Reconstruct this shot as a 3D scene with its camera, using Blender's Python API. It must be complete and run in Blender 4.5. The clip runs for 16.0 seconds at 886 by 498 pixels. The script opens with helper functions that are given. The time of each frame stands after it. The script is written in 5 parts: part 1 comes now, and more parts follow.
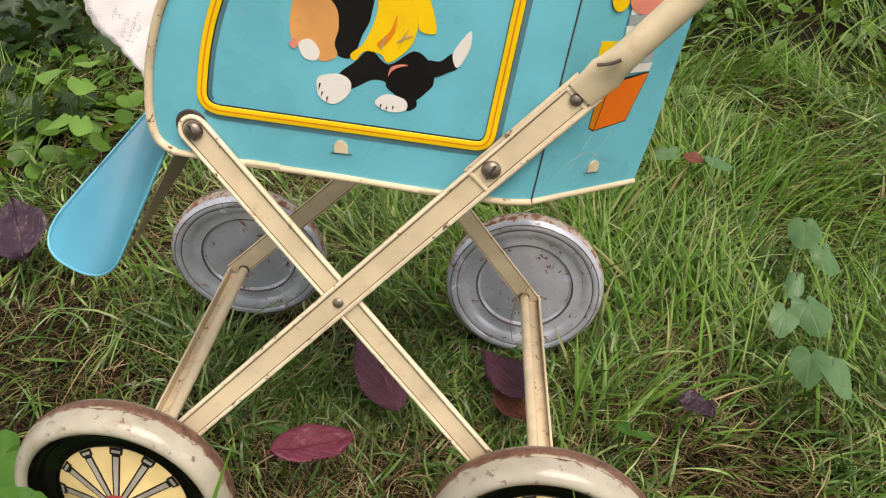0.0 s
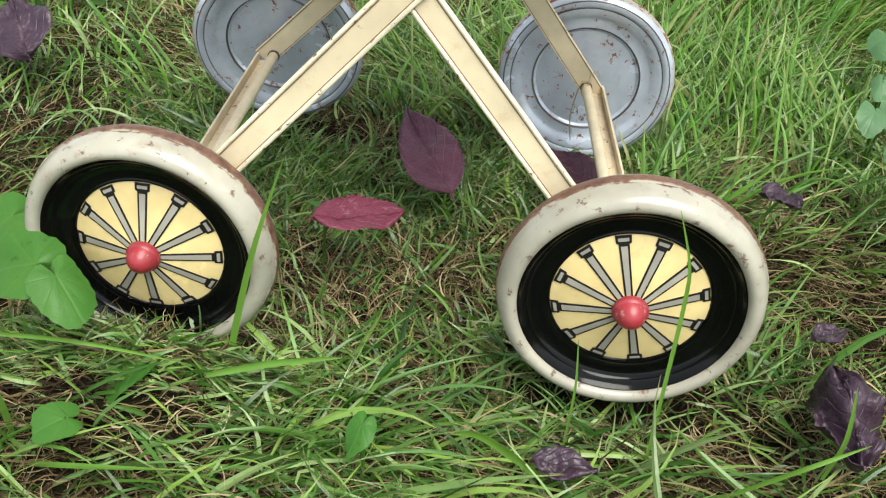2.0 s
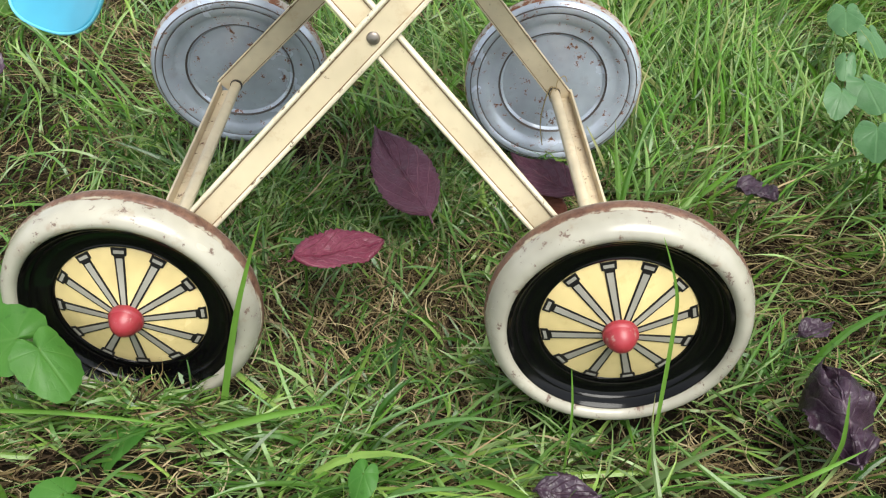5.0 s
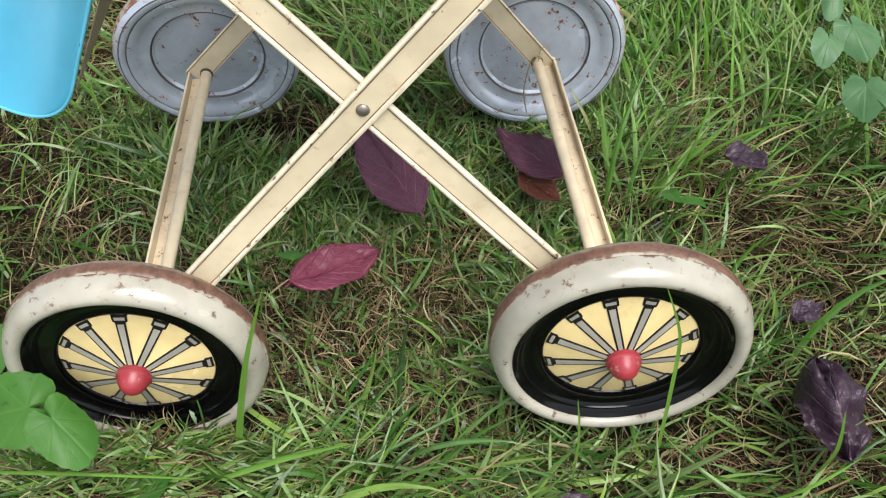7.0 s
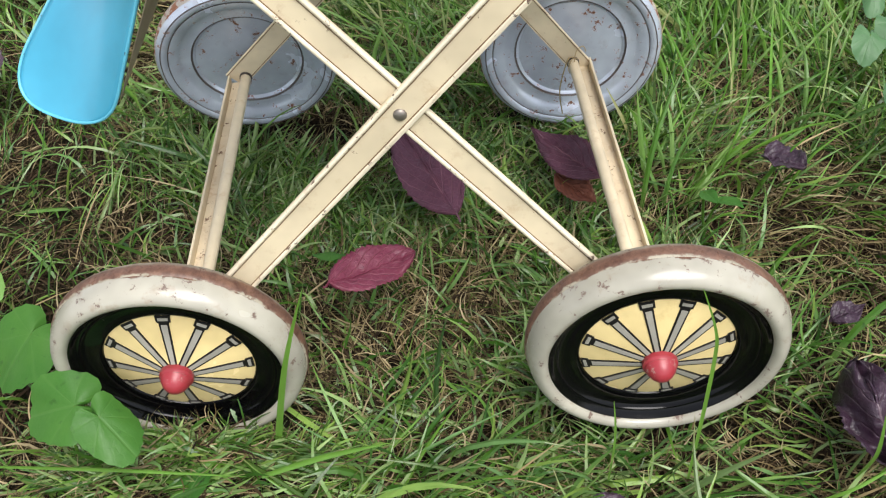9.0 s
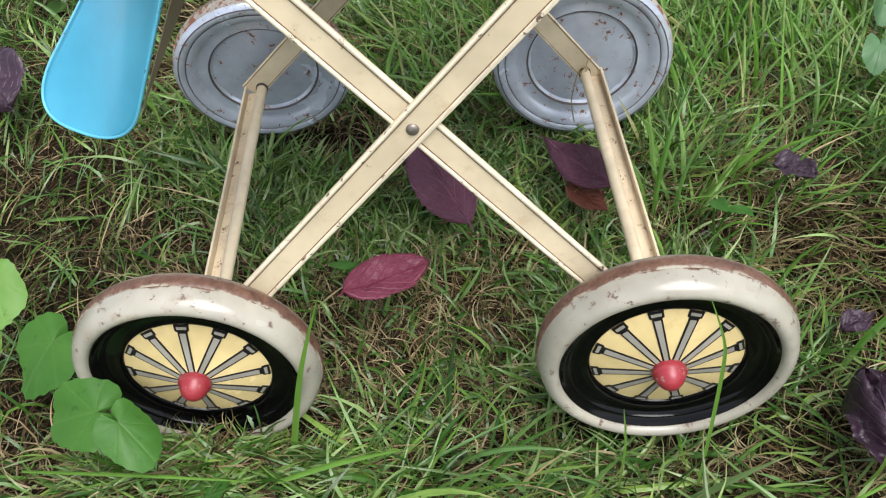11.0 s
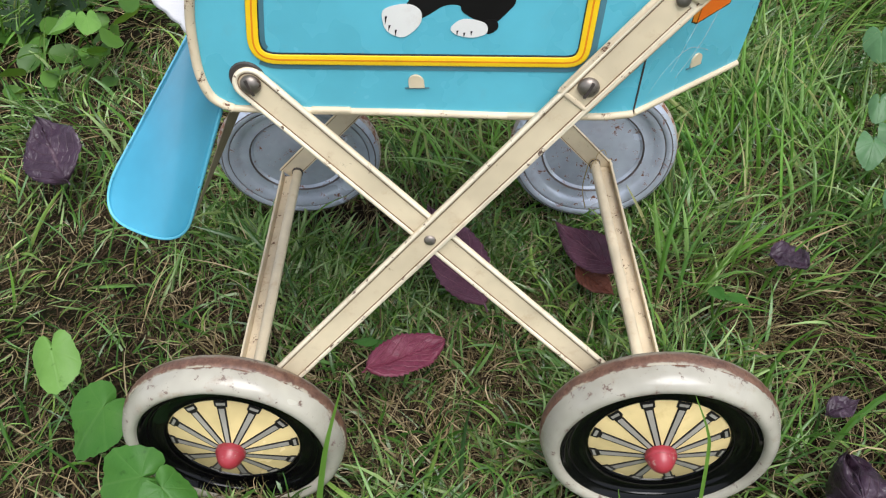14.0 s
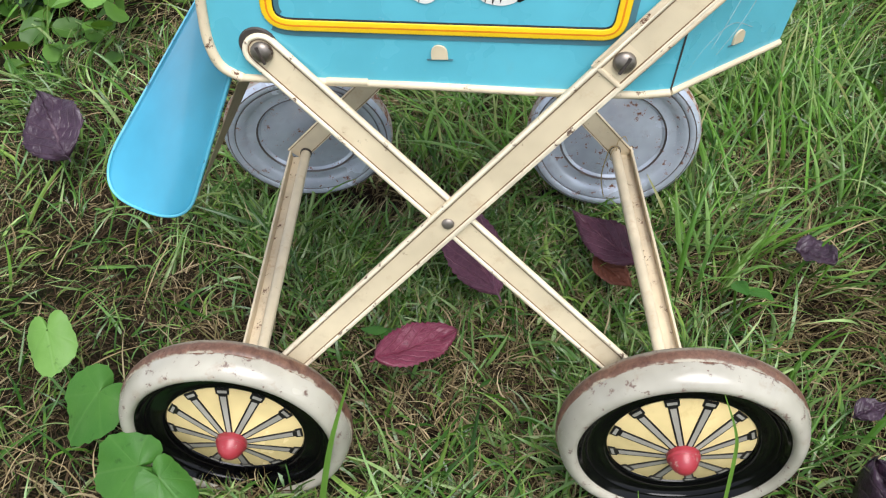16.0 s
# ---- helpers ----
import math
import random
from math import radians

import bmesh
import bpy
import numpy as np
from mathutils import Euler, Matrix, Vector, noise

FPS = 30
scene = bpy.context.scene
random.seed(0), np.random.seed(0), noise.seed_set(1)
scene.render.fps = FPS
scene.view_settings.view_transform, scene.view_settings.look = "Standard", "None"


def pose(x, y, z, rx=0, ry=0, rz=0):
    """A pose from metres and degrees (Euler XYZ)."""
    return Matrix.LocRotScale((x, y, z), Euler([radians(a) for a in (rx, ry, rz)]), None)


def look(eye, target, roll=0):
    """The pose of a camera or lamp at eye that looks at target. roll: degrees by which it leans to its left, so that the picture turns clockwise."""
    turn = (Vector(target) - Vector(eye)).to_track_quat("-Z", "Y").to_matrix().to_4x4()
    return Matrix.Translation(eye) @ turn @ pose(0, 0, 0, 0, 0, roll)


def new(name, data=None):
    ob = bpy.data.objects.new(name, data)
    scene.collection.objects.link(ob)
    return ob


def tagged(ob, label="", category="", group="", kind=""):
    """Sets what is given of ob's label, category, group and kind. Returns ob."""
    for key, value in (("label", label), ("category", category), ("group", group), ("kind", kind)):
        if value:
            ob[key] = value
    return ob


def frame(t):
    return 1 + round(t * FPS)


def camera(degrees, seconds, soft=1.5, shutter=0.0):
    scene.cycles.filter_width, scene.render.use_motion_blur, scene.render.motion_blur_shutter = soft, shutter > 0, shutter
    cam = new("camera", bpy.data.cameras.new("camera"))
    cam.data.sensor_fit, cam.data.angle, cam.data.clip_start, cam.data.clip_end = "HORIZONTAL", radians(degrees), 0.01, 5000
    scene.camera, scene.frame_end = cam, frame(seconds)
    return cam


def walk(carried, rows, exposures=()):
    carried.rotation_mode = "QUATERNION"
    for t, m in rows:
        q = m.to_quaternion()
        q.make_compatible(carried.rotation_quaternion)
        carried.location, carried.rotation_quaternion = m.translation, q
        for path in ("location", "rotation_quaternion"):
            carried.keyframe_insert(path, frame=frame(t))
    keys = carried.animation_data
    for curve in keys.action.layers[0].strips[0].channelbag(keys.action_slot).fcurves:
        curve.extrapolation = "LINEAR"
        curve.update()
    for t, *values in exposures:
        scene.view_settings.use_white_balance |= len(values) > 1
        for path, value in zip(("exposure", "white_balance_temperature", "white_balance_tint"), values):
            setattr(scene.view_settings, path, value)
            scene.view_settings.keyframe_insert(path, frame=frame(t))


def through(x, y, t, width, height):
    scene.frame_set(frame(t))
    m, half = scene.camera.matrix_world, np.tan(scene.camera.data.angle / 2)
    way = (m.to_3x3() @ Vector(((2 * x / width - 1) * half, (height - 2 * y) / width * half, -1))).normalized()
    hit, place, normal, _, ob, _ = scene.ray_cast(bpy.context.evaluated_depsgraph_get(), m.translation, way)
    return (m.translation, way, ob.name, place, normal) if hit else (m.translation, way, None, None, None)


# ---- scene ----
cam = camera(53.12, 16.0, soft=1.2)
PATH = [
    (0, (0.0867, -0.3039, 0.4111), (-0.0824, 1.3979, -0.6259), 1.46),
    (0.2, (0.0801, -0.3131, 0.3893), (-0.0924, 1.3707, -0.6761), 1.76),
    (0.3, (0.0764, -0.3168, 0.3794), (-0.0950, 1.3438, -0.7219), 2.16),
    (0.5, (0.0733, -0.3192, 0.3564), (-0.0929, 1.3143, -0.7856), 2.95),
    (1, (0.0605, -0.3022, 0.3116), (-0.1025, 1.3244, -0.8407), 3.02),
    (1.5, (0.0549, -0.2965, 0.2877), (-0.1036, 1.3305, -0.8645), 2.85),
    (2, (0.0557, -0.3090, 0.2963), (-0.0961, 1.3168, -0.8585), 2.56),
    (2.5, (0.0551, -0.3151, 0.2994), (-0.0834, 1.3439, -0.8090), 1.05),
    (3, (0.0548, -0.3147, 0.3029), (-0.0831, 1.3468, -0.8018), 0.87),
    (3.5, (0.0539, -0.3144, 0.3022), (-0.0822, 1.3498, -0.7986), 0.78),
    (4, (0.0530, -0.3167, 0.3007), (-0.0787, 1.3564, -0.7872), 0.44),
    (4.2, (0.0535, -0.3159, 0.3013), (-0.0806, 1.3580, -0.7850), 0.29),
    (6.3, (0.0409, -0.2399, 0.3582), (0.0153, 1.1382, -1.0910), -3.65),
    (6.5, (0.0406, -0.2378, 0.3630), (0.0133, 1.1380, -1.0884), -3.68),
    (7, (0.0394, -0.2360, 0.3780), (0.0047, 1.1340, -1.0787), -3.90),
    (7.5, (0.0393, -0.2365, 0.3775), (-0.0130, 1.1336, -1.0786), -4.51),
    (8, (0.0377, -0.2415, 0.3815), (-0.0405, 1.1273, -1.0746), -5.28),
    (8.5, (0.0380, -0.2396, 0.3789), (-0.0595, 1.1305, -1.0749), -5.85),
    (9, (0.0393, -0.2370, 0.3818), (-0.0759, 1.1300, -1.0736), -6.40),
    (9.2, (0.0375, -0.2382, 0.3878), (-0.0800, 1.1285, -1.0677), -6.43),
    (11.3, (0.0414, -0.2396, 0.3892), (-0.1091, 1.1311, -1.0594), -7.52),
    (11.5, (0.0405, -0.2405, 0.3868), (-0.1073, 1.1288, -1.0635), -7.46),
    (12, (0.0438, -0.2472, 0.4180), (-0.1298, 1.1412, -1.0111), -7.87),
    (12.5, (0.0527, -0.2457, 0.4358), (-0.1383, 1.1623, -0.9717), -8.04),
    (13, (0.0495, -0.2474, 0.4387), (-0.1465, 1.1727, -0.9559), -7.82),
    (13.5, (0.0504, -0.2525, 0.4380), (-0.1514, 1.1736, -0.9497), -7.78),
    (14, (0.0518, -0.2516, 0.4375), (-0.1553, 1.1793, -0.9443), -7.70),
    (14.5, (0.0493, -0.2574, 0.4397), (-0.1620, 1.1783, -0.9366), -7.68),
    (15, (0.0514, -0.2548, 0.4333), (-0.1587, 1.1814, -0.9426), -7.53),
    (15.5, (0.0498, -0.2663, 0.4460), (-0.1585, 1.1713, -0.9287), -7.48),
    (16, (0.0431, -0.2384, 0.4215), (-0.1694, 1.1773, -0.9752), -6.60),
]
EXPOSURES = [(0, 0.41, 7700, 17), (0.5, 0.71, 7200, 12), (1, 0.84, 6700, 7), (4, 0.88, 6700, 5), (6.5, 0.73, 6500, 11), (9, 0.69, 6500, 11), (11.5, 0.61, 6350, 12), (12, 0.62, 6300, 12), (12.5, 0.51, 6300, 12), (15.3, 0.51, 6300, 12), (16, 0.68, 6300, 12)]
walk(cam, [(t, look(eye, target, roll)) for t, eye, target, roll in PATH], EXPOSURES)

# ---- light: soft daylight from a bright hazy sky ----
world = bpy.data.worlds.new("sky")
scene.world = world
world.use_nodes = True
wt = world.node_tree
sky = wt.nodes.new("ShaderNodeTexSky")
sky.sky_type, sky.sun_disc = "NISHITA", False
sky.sun_elevation, sky.sun_rotation = radians(62), radians(148)
soften = wt.nodes.new("ShaderNodeHueSaturation")
soften.inputs["Saturation"].default_value = 0.35
wt.links.new(sky.outputs[0], soften.inputs["Color"])
wt.links.new(soften.outputs[0], wt.nodes["Background"].inputs["Color"])
wt.nodes["Background"].inputs["Strength"].default_value = 0.15
sun = new("sun", bpy.data.lights.new("sun", "SUN"))
sun.data.energy, sun.data.angle, sun.data.color = 3.0, radians(42), (1.0, 0.975, 0.94)
sun.matrix_world = look((0.6, -0.95, 2.1), (0, 0, 0))


# ---- materials ----
def nodes_of(name):
    m = bpy.data.materials.new(name)
    m.use_nodes = True
    return m, m.node_tree, m.node_tree.nodes["Principled BSDF"]


def node(nt, kind, **values):
    n = nt.nodes.new(kind)
    for k, v in values.items():
        n.inputs[k.replace("_", " ")].default_value = v
    return n


def coords(nt, shift=True):
    """Object coordinates, moved by each object's random number."""
    tc = nt.nodes.new("ShaderNodeTexCoord")
    if not shift:
        return tc.outputs["Object"]
    info = nt.nodes.new("ShaderNodeObjectInfo")
    add = nt.nodes.new("ShaderNodeVectorMath")
    add.operation = "MULTIPLY_ADD"
    add.inputs[1].default_value = (3.0, 5.0, 7.0)
    nt.links.new(info.outputs["Random"], add.inputs[0])
    nt.links.new(tc.outputs["Object"], add.inputs[2])
    return add.outputs[0]


def noise_tex(nt, vec, scale, detail=4.0, rough=0.6, stretch=None):
    if stretch:
        mp = nt.nodes.new("ShaderNodeMapping")
        mp.inputs["Scale"].default_value = stretch
        nt.links.new(vec, mp.inputs[0])
        vec = mp.outputs[0]
    n = node(nt, "ShaderNodeTexNoise", Scale=scale, Detail=detail, Roughness=rough)
    nt.links.new(vec, n.inputs["Vector"])
    return n.outputs["Fac"]


def ramp(nt, fac, lo, hi, a=0.0, b=1.0):
    n = node(nt, "ShaderNodeMapRange", From_Min=lo, From_Max=hi, To_Min=a, To_Max=b)
    nt.links.new(fac, n.inputs["Value"])
    return n.outputs[0]


def mix(nt, fac, a, b, blend="MIX"):
    n = nt.nodes.new("ShaderNodeMix")
    n.data_type, n.blend_type = "RGBA", blend
    for sock, v in ((n.inputs["Factor"], fac), (n.inputs["A"], a), (n.inputs["B"], b)):
        if isinstance(v, (tuple, float)):
            sock.default_value = (*v, 1.0) if isinstance(v, tuple) else v
        else:
            nt.links.new(v, sock)
    return n.outputs["Result"]


def calc(nt, op, a, b=0.0, c=0.0):
    n = nt.nodes.new("ShaderNodeMath")
    n.operation = op
    for sock, v in zip(n.inputs, (a, b, c)):
        if isinstance(v, (int, float)):
            sock.default_value = v
        else:
            nt.links.new(v, sock)
    return n.outputs[0]


def bump(nt, bsdf, height, strength=0.2, distance=0.0005):
    n = node(nt, "ShaderNodeBump", Strength=strength, Distance=distance)
    nt.links.new(height, n.inputs["Height"])
    nt.links.new(n.outputs[0], bsdf.inputs["Normal"])


def paint(name, colour, rough=0.35, stain=(0.3, 0.16, 0.07), stains=0.25, chip=None, chips=0.70, coat=0.0, mottled=0.12, metal=0.0, grain=160.0, rim=None):
    """Old lithographed tin: uneven paint, brownish stains, chips down to rust."""
    m, nt, b = nodes_of(name)
    v = coords(nt)
    big, fine, spots = noise_tex(nt, v, 28, 3), noise_tex(nt, v, 420, 3), noise_tex(nt, v, 95, 6, 0.72)
    dark = tuple(c * (1 - 2 * mottled) for c in colour)
    pale = tuple(min(1.0, c * (1 + mottled)) for c in colour)
    col = mix(nt, ramp(nt, big, 0.3, 0.7), dark, pale)
    col = mix(nt, ramp(nt, spots, 0.56, 0.8, 0.0, stains), col, stain)
    height = fine
    if chip:
        edge = noise_tex(nt, v, grain, 8, 0.75)
        mask = ramp(nt, edge, chips - 0.02, chips + 0.015)
        col = mix(nt, mask, col, chip)
        height = calc(nt, "SUBTRACT", calc(nt, "MULTIPLY", fine, 0.3), mask)
        nt.links.new(calc(nt, "MULTIPLY_ADD", mask, 0.35, ramp(nt, big, 0.2, 0.8, rough - 0.06, rough + 0.1)), b.inputs["Roughness"])
    else:
        nt.links.new(ramp(nt, big, 0.2, 0.8, rough - 0.06, rough + 0.1), b.inputs["Roughness"])
    if rim:
        # a ragged band worn to rust round the tread, with streaks along it
        part_y = nt.nodes.new("ShaderNodeSeparateXYZ")
        nt.links.new(coords(nt, False), part_y.inputs[0])
        ragged = calc(nt, "MULTIPLY_ADD", noise_tex(nt, v, 75, 8, 0.72), 0.0085, part_y.outputs[1])
        worn = calc(nt, "MULTIPLY", ramp(nt, ragged, rim + 0.0038, rim + 0.0046), ramp(nt, ragged, rim + 0.0092, rim + 0.0112, 1.0, 0.25))
        tone = mix(nt, ramp(nt, noise_tex(nt, v, 240, 6, 0.7), 0.35, 0.7), (0.070, 0.030, 0.019), (0.18, 0.095, 0.060))
        col = mix(nt, worn, col, tone)
    nt.links.new(col, b.inputs["Base Color"])
    b.inputs["Metallic"].default_value = metal
    b.inputs["Coat Weight"].default_value = coat
    b.inputs["Specular IOR Level"].default_value = 0.22 if max(colour) < 0.03 else 0.5
    bump(nt, b, height, 0.25, 0.0003)
    return m


RUST = (0.16, 0.06, 0.028)
CREAM = paint("cream_enamel", (0.635, 0.535, 0.365), 0.38, (0.36, 0.2, 0.09), 0.5, (0.13, 0.075, 0.05), 0.665)
CREAM_EDGE = paint("chipped_cream_edge", (0.71, 0.625, 0.465), 0.4, (0.3, 0.17, 0.08), 0.6, (0.10, 0.06, 0.04), 0.61)
CREAM_WORN = paint("worn_cream_enamel", (0.66, 0.55, 0.38), 0.45, (0.3, 0.13, 0.05), 0.8, (0.12, 0.055, 0.03), 0.605)
GRIME = paint("grimy_groove", (0.17, 0.10, 0.05), 0.6, (0.5, 0.4, 0.25), 0.8)
TYRE = paint("greyish_tyre_paint", (0.375, 0.355, 0.29), 0.22, (0.24, 0.15, 0.09), 0.7, (0.13, 0.085, 0.065), 0.60, rim=0.0024)
TYRE_EDGE = paint("rusty_tyre_edge", (0.30, 0.27, 0.20), 0.5, (0.2, 0.13, 0.08), 0.8, (0.12, 0.075, 0.055), 0.58, grain=300.0, rim=0.0024)
BLACK = paint("black_gloss", (0.0022, 0.0022, 0.0025), 0.10, (0.012, 0.011, 0.010), 0.3, (0.2, 0.18, 0.15), 0.70)
INK = paint("black_ink", (0.010, 0.009, 0.009), 0.33, (0.03, 0.025, 0.02), 0.2)
DISC = paint("straw_yellow_enamel", (0.75, 0.59, 0.28), 0.22, (0.4, 0.25, 0.08), 0.4, (0.2, 0.12, 0.05), 0.68)
SPOKE_GREY = paint("spoke_grey", (0.30, 0.285, 0.245), 0.4)
RED = paint("red_enamel", (0.30, 0.028, 0.038), 0.34, (0.16, 0.04, 0.03), 0.8, (0.34, 0.20, 0.17), 0.62)
ZINC = paint("bluish_grey_tin", (0.54, 0.59, 0.68), 0.22, (0.30, 0.22, 0.17), 0.45, (0.19, 0.085, 0.05), 0.60, metal=0.3)
ZINC_DARK = paint("dark_brown_tin_groove", (0.10, 0.085, 0.08), 0.6, (0.16, 0.07, 0.035), 0.9)
ZINC_RUST = paint("rusted_tin_rim", (0.40, 0.36, 0.31), 0.5, (0.22, 0.09, 0.045), 0.9, (0.20, 0.08, 0.04), 0.52)
BLUE = paint("sky_blue_enamel", (0.115, 0.47, 0.58), 0.27, (0.16, 0.3, 0.33), 0.22, (0.3, 0.42, 0.44), 0.70, coat=0.25, mottled=0.06)
BLUE_FLAP = paint("deep_sky_blue_enamel", (0.050, 0.290, 0.425), 0.3, (0.1, 0.25, 0.3), 0.25, (0.35, 0.3, 0.25), 0.70, coat=0.2, mottled=0.08)
FLAP_EDGE = paint("chipped_blue_edge", (0.10, 0.40, 0.53), 0.35, (0.05, 0.1, 0.12), 0.5, (0.04, 0.03, 0.03), 0.60)
BARE = paint("bare_tin_brown", (0.34, 0.27, 0.19), 0.5, (0.12, 0.07, 0.04), 0.6)
YELLOW = paint("printed_yellow", (0.86, 0.56, 0.012), 0.33, mottled=0.05)
ORANGE = paint("printed_orange", (0.80, 0.16, 0.012), 0.33, mottled=0.06)
LINE_ORANGE = paint("printed_orange_line", (0.72, 0.22, 0.012), 0.33)
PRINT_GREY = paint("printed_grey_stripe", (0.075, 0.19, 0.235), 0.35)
PRINT_WHITE = paint("printed_white", (0.74, 0.73, 0.69), 0.35, mottled=0.05)
PRINT_TAN = paint("printed_tan", (0.74, 0.36, 0.12), 0.35)
PRINT_PINK = paint("printed_pink", (0.75, 0.25, 0.19), 0.35)
PRINT_LIGHTGREY = paint("printed_light_grey", (0.36, 0.42, 0.43), 0.35)
STEEL = paint("dull_steel", (0.25, 0.22, 0.19), 0.42, (0.10, 0.065, 0.04), 0.7, (0.08, 0.05, 0.035), 0.62, metal=0.8)
STEEL_DARK = paint("dark_slot", (0.05, 0.04, 0.035), 0.6)


def lace_material():
    m, nt, b = nodes_of("white_cotton_lace")
    v = coords(nt, False)
    net = node(nt, "ShaderNodeTexVoronoi", Scale=900.0, Randomness=0.25)
    nt.links.new(v, net.inputs["Vector"])
    a = ramp(nt, net.outputs["Distance"], 0.30, 0.38, 1.0, 0.0)
    where = ramp(nt, noise_tex(nt, v, 95, 3), 0.54, 0.60)
    holes = calc(nt, "MULTIPLY", a, where)
    b.inputs["Base Color"].default_value = (0.82, 0.80, 0.82, 1)
    b.inputs["Roughness"].default_value = 0.85
    b.inputs["Sheen Weight"].default_value = 0.3
    b.inputs["Subsurface Weight"].default_value = 0.0
    nt.links.new(calc(nt, "SUBTRACT", 1.0, calc(nt, "MULTIPLY", holes, 0.9)), b.inputs["Alpha"])
    bump(nt, b, calc(nt, "ADD", noise_tex(nt, v, 240, 4), calc(nt, "MULTIPLY", a, -0.4)), 0.5, 0.0006)
    return m


def plant_material(name, stops, rough=0.45, through=0.3, tip=None):
    """Leaf tissue: one colour from stops for each blade, paler towards dry tips, with light through it."""
    m, nt, b = nodes_of(name)
    geo = nt.nodes.new("ShaderNodeNewGeometry")
    cr = nt.nodes.new("ShaderNodeValToRGB")
    cr.color_ramp.elements.remove(cr.color_ramp.elements[0])
    cr.color_ramp.elements[0].position = 0
    cr.color_ramp.elements[0].color = (*stops[0], 1)
    for i, s in enumerate(stops[1:], 1):
        cr.color_ramp.elements.new(i / (len(stops) - 1)).color = (*s, 1)
    nt.links.new(geo.outputs["Random Per Island"], cr.inputs[0])
    v = coords(nt, False)
    col = mix(nt, ramp(nt, noise_tex(nt, v, 30, 3), 0.3, 0.75, 0.0, 0.5), cr.outputs[0], tuple(0.55 * c for c in stops[0]))
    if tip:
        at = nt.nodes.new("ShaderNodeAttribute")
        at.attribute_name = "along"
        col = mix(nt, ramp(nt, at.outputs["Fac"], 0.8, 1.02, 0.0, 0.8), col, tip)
        # dull blade bases: the shade low in the lawn, put into the colour
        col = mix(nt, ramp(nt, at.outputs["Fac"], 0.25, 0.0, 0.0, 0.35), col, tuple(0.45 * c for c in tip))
    nt.links.new(col, b.inputs["Base Color"])
    b.inputs["Roughness"].default_value = rough
    b.inputs["Specular IOR Level"].default_value = 0.32 if rough < 0.5 else 0.10
    if through:
        tr = nt.nodes.new("ShaderNodeBsdfTranslucent")
        nt.links.new(mix(nt, 0.5, col, (0.25, 0.4, 0.03)), tr.inputs["Color"])
        ms = nt.nodes.new("ShaderNodeMixShader")
        ms.inputs[0].default_value = through
        nt.links.new(b.outputs[0], ms.inputs[1])
        nt.links.new(tr.outputs[0], ms.inputs[2])
        nt.links.new(ms.outputs[0], nt.nodes["Material Output"].inputs["Surface"])
    return m


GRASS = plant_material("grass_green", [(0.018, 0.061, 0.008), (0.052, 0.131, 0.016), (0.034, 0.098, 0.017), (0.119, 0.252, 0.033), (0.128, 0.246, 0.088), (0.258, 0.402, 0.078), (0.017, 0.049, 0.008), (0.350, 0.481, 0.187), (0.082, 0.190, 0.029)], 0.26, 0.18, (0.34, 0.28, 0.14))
# lighter than GRASS: the stronger daylight behind the pram is put into this green
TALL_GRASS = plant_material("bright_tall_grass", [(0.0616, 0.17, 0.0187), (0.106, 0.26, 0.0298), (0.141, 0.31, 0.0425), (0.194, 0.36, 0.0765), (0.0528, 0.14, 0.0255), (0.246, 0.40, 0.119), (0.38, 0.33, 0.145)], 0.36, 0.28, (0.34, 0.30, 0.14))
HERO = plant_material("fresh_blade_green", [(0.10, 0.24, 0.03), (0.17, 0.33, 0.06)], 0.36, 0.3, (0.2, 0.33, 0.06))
THATCH = plant_material("dry_thatch", [(0.10, 0.066, 0.030), (0.20, 0.150, 0.070), (0.12, 0.085, 0.038), (0.46, 0.38, 0.22), (0.045, 0.028, 0.014), (0.27, 0.21, 0.105), (0.13, 0.15, 0.05)], 0.6, 0.1)
# brown thatch again, its near-black tones painting the shade in the gaps between blades
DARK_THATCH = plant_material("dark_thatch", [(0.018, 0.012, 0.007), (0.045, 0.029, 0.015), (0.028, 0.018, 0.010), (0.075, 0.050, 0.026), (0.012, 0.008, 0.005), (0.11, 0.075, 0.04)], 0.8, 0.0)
STRAW = plant_material("pale_straw", [(0.38, 0.28, 0.15), (0.52, 0.42, 0.25), (0.30, 0.21, 0.11), (0.45, 0.36, 0.2)], 0.6, 0.15)
IVY = plant_material("ivy_green", [(0.014, 0.036, 0.011), (0.03, 0.062, 0.02), (0.02, 0.046, 0.018), (0.045, 0.08, 0.03)], 0.4, 0.12)
WEED = plant_material("bright_weed_green", [(0.07, 0.17, 0.022), (0.11, 0.24, 0.035), (0.055, 0.14, 0.022)], 0.45, 0.35)


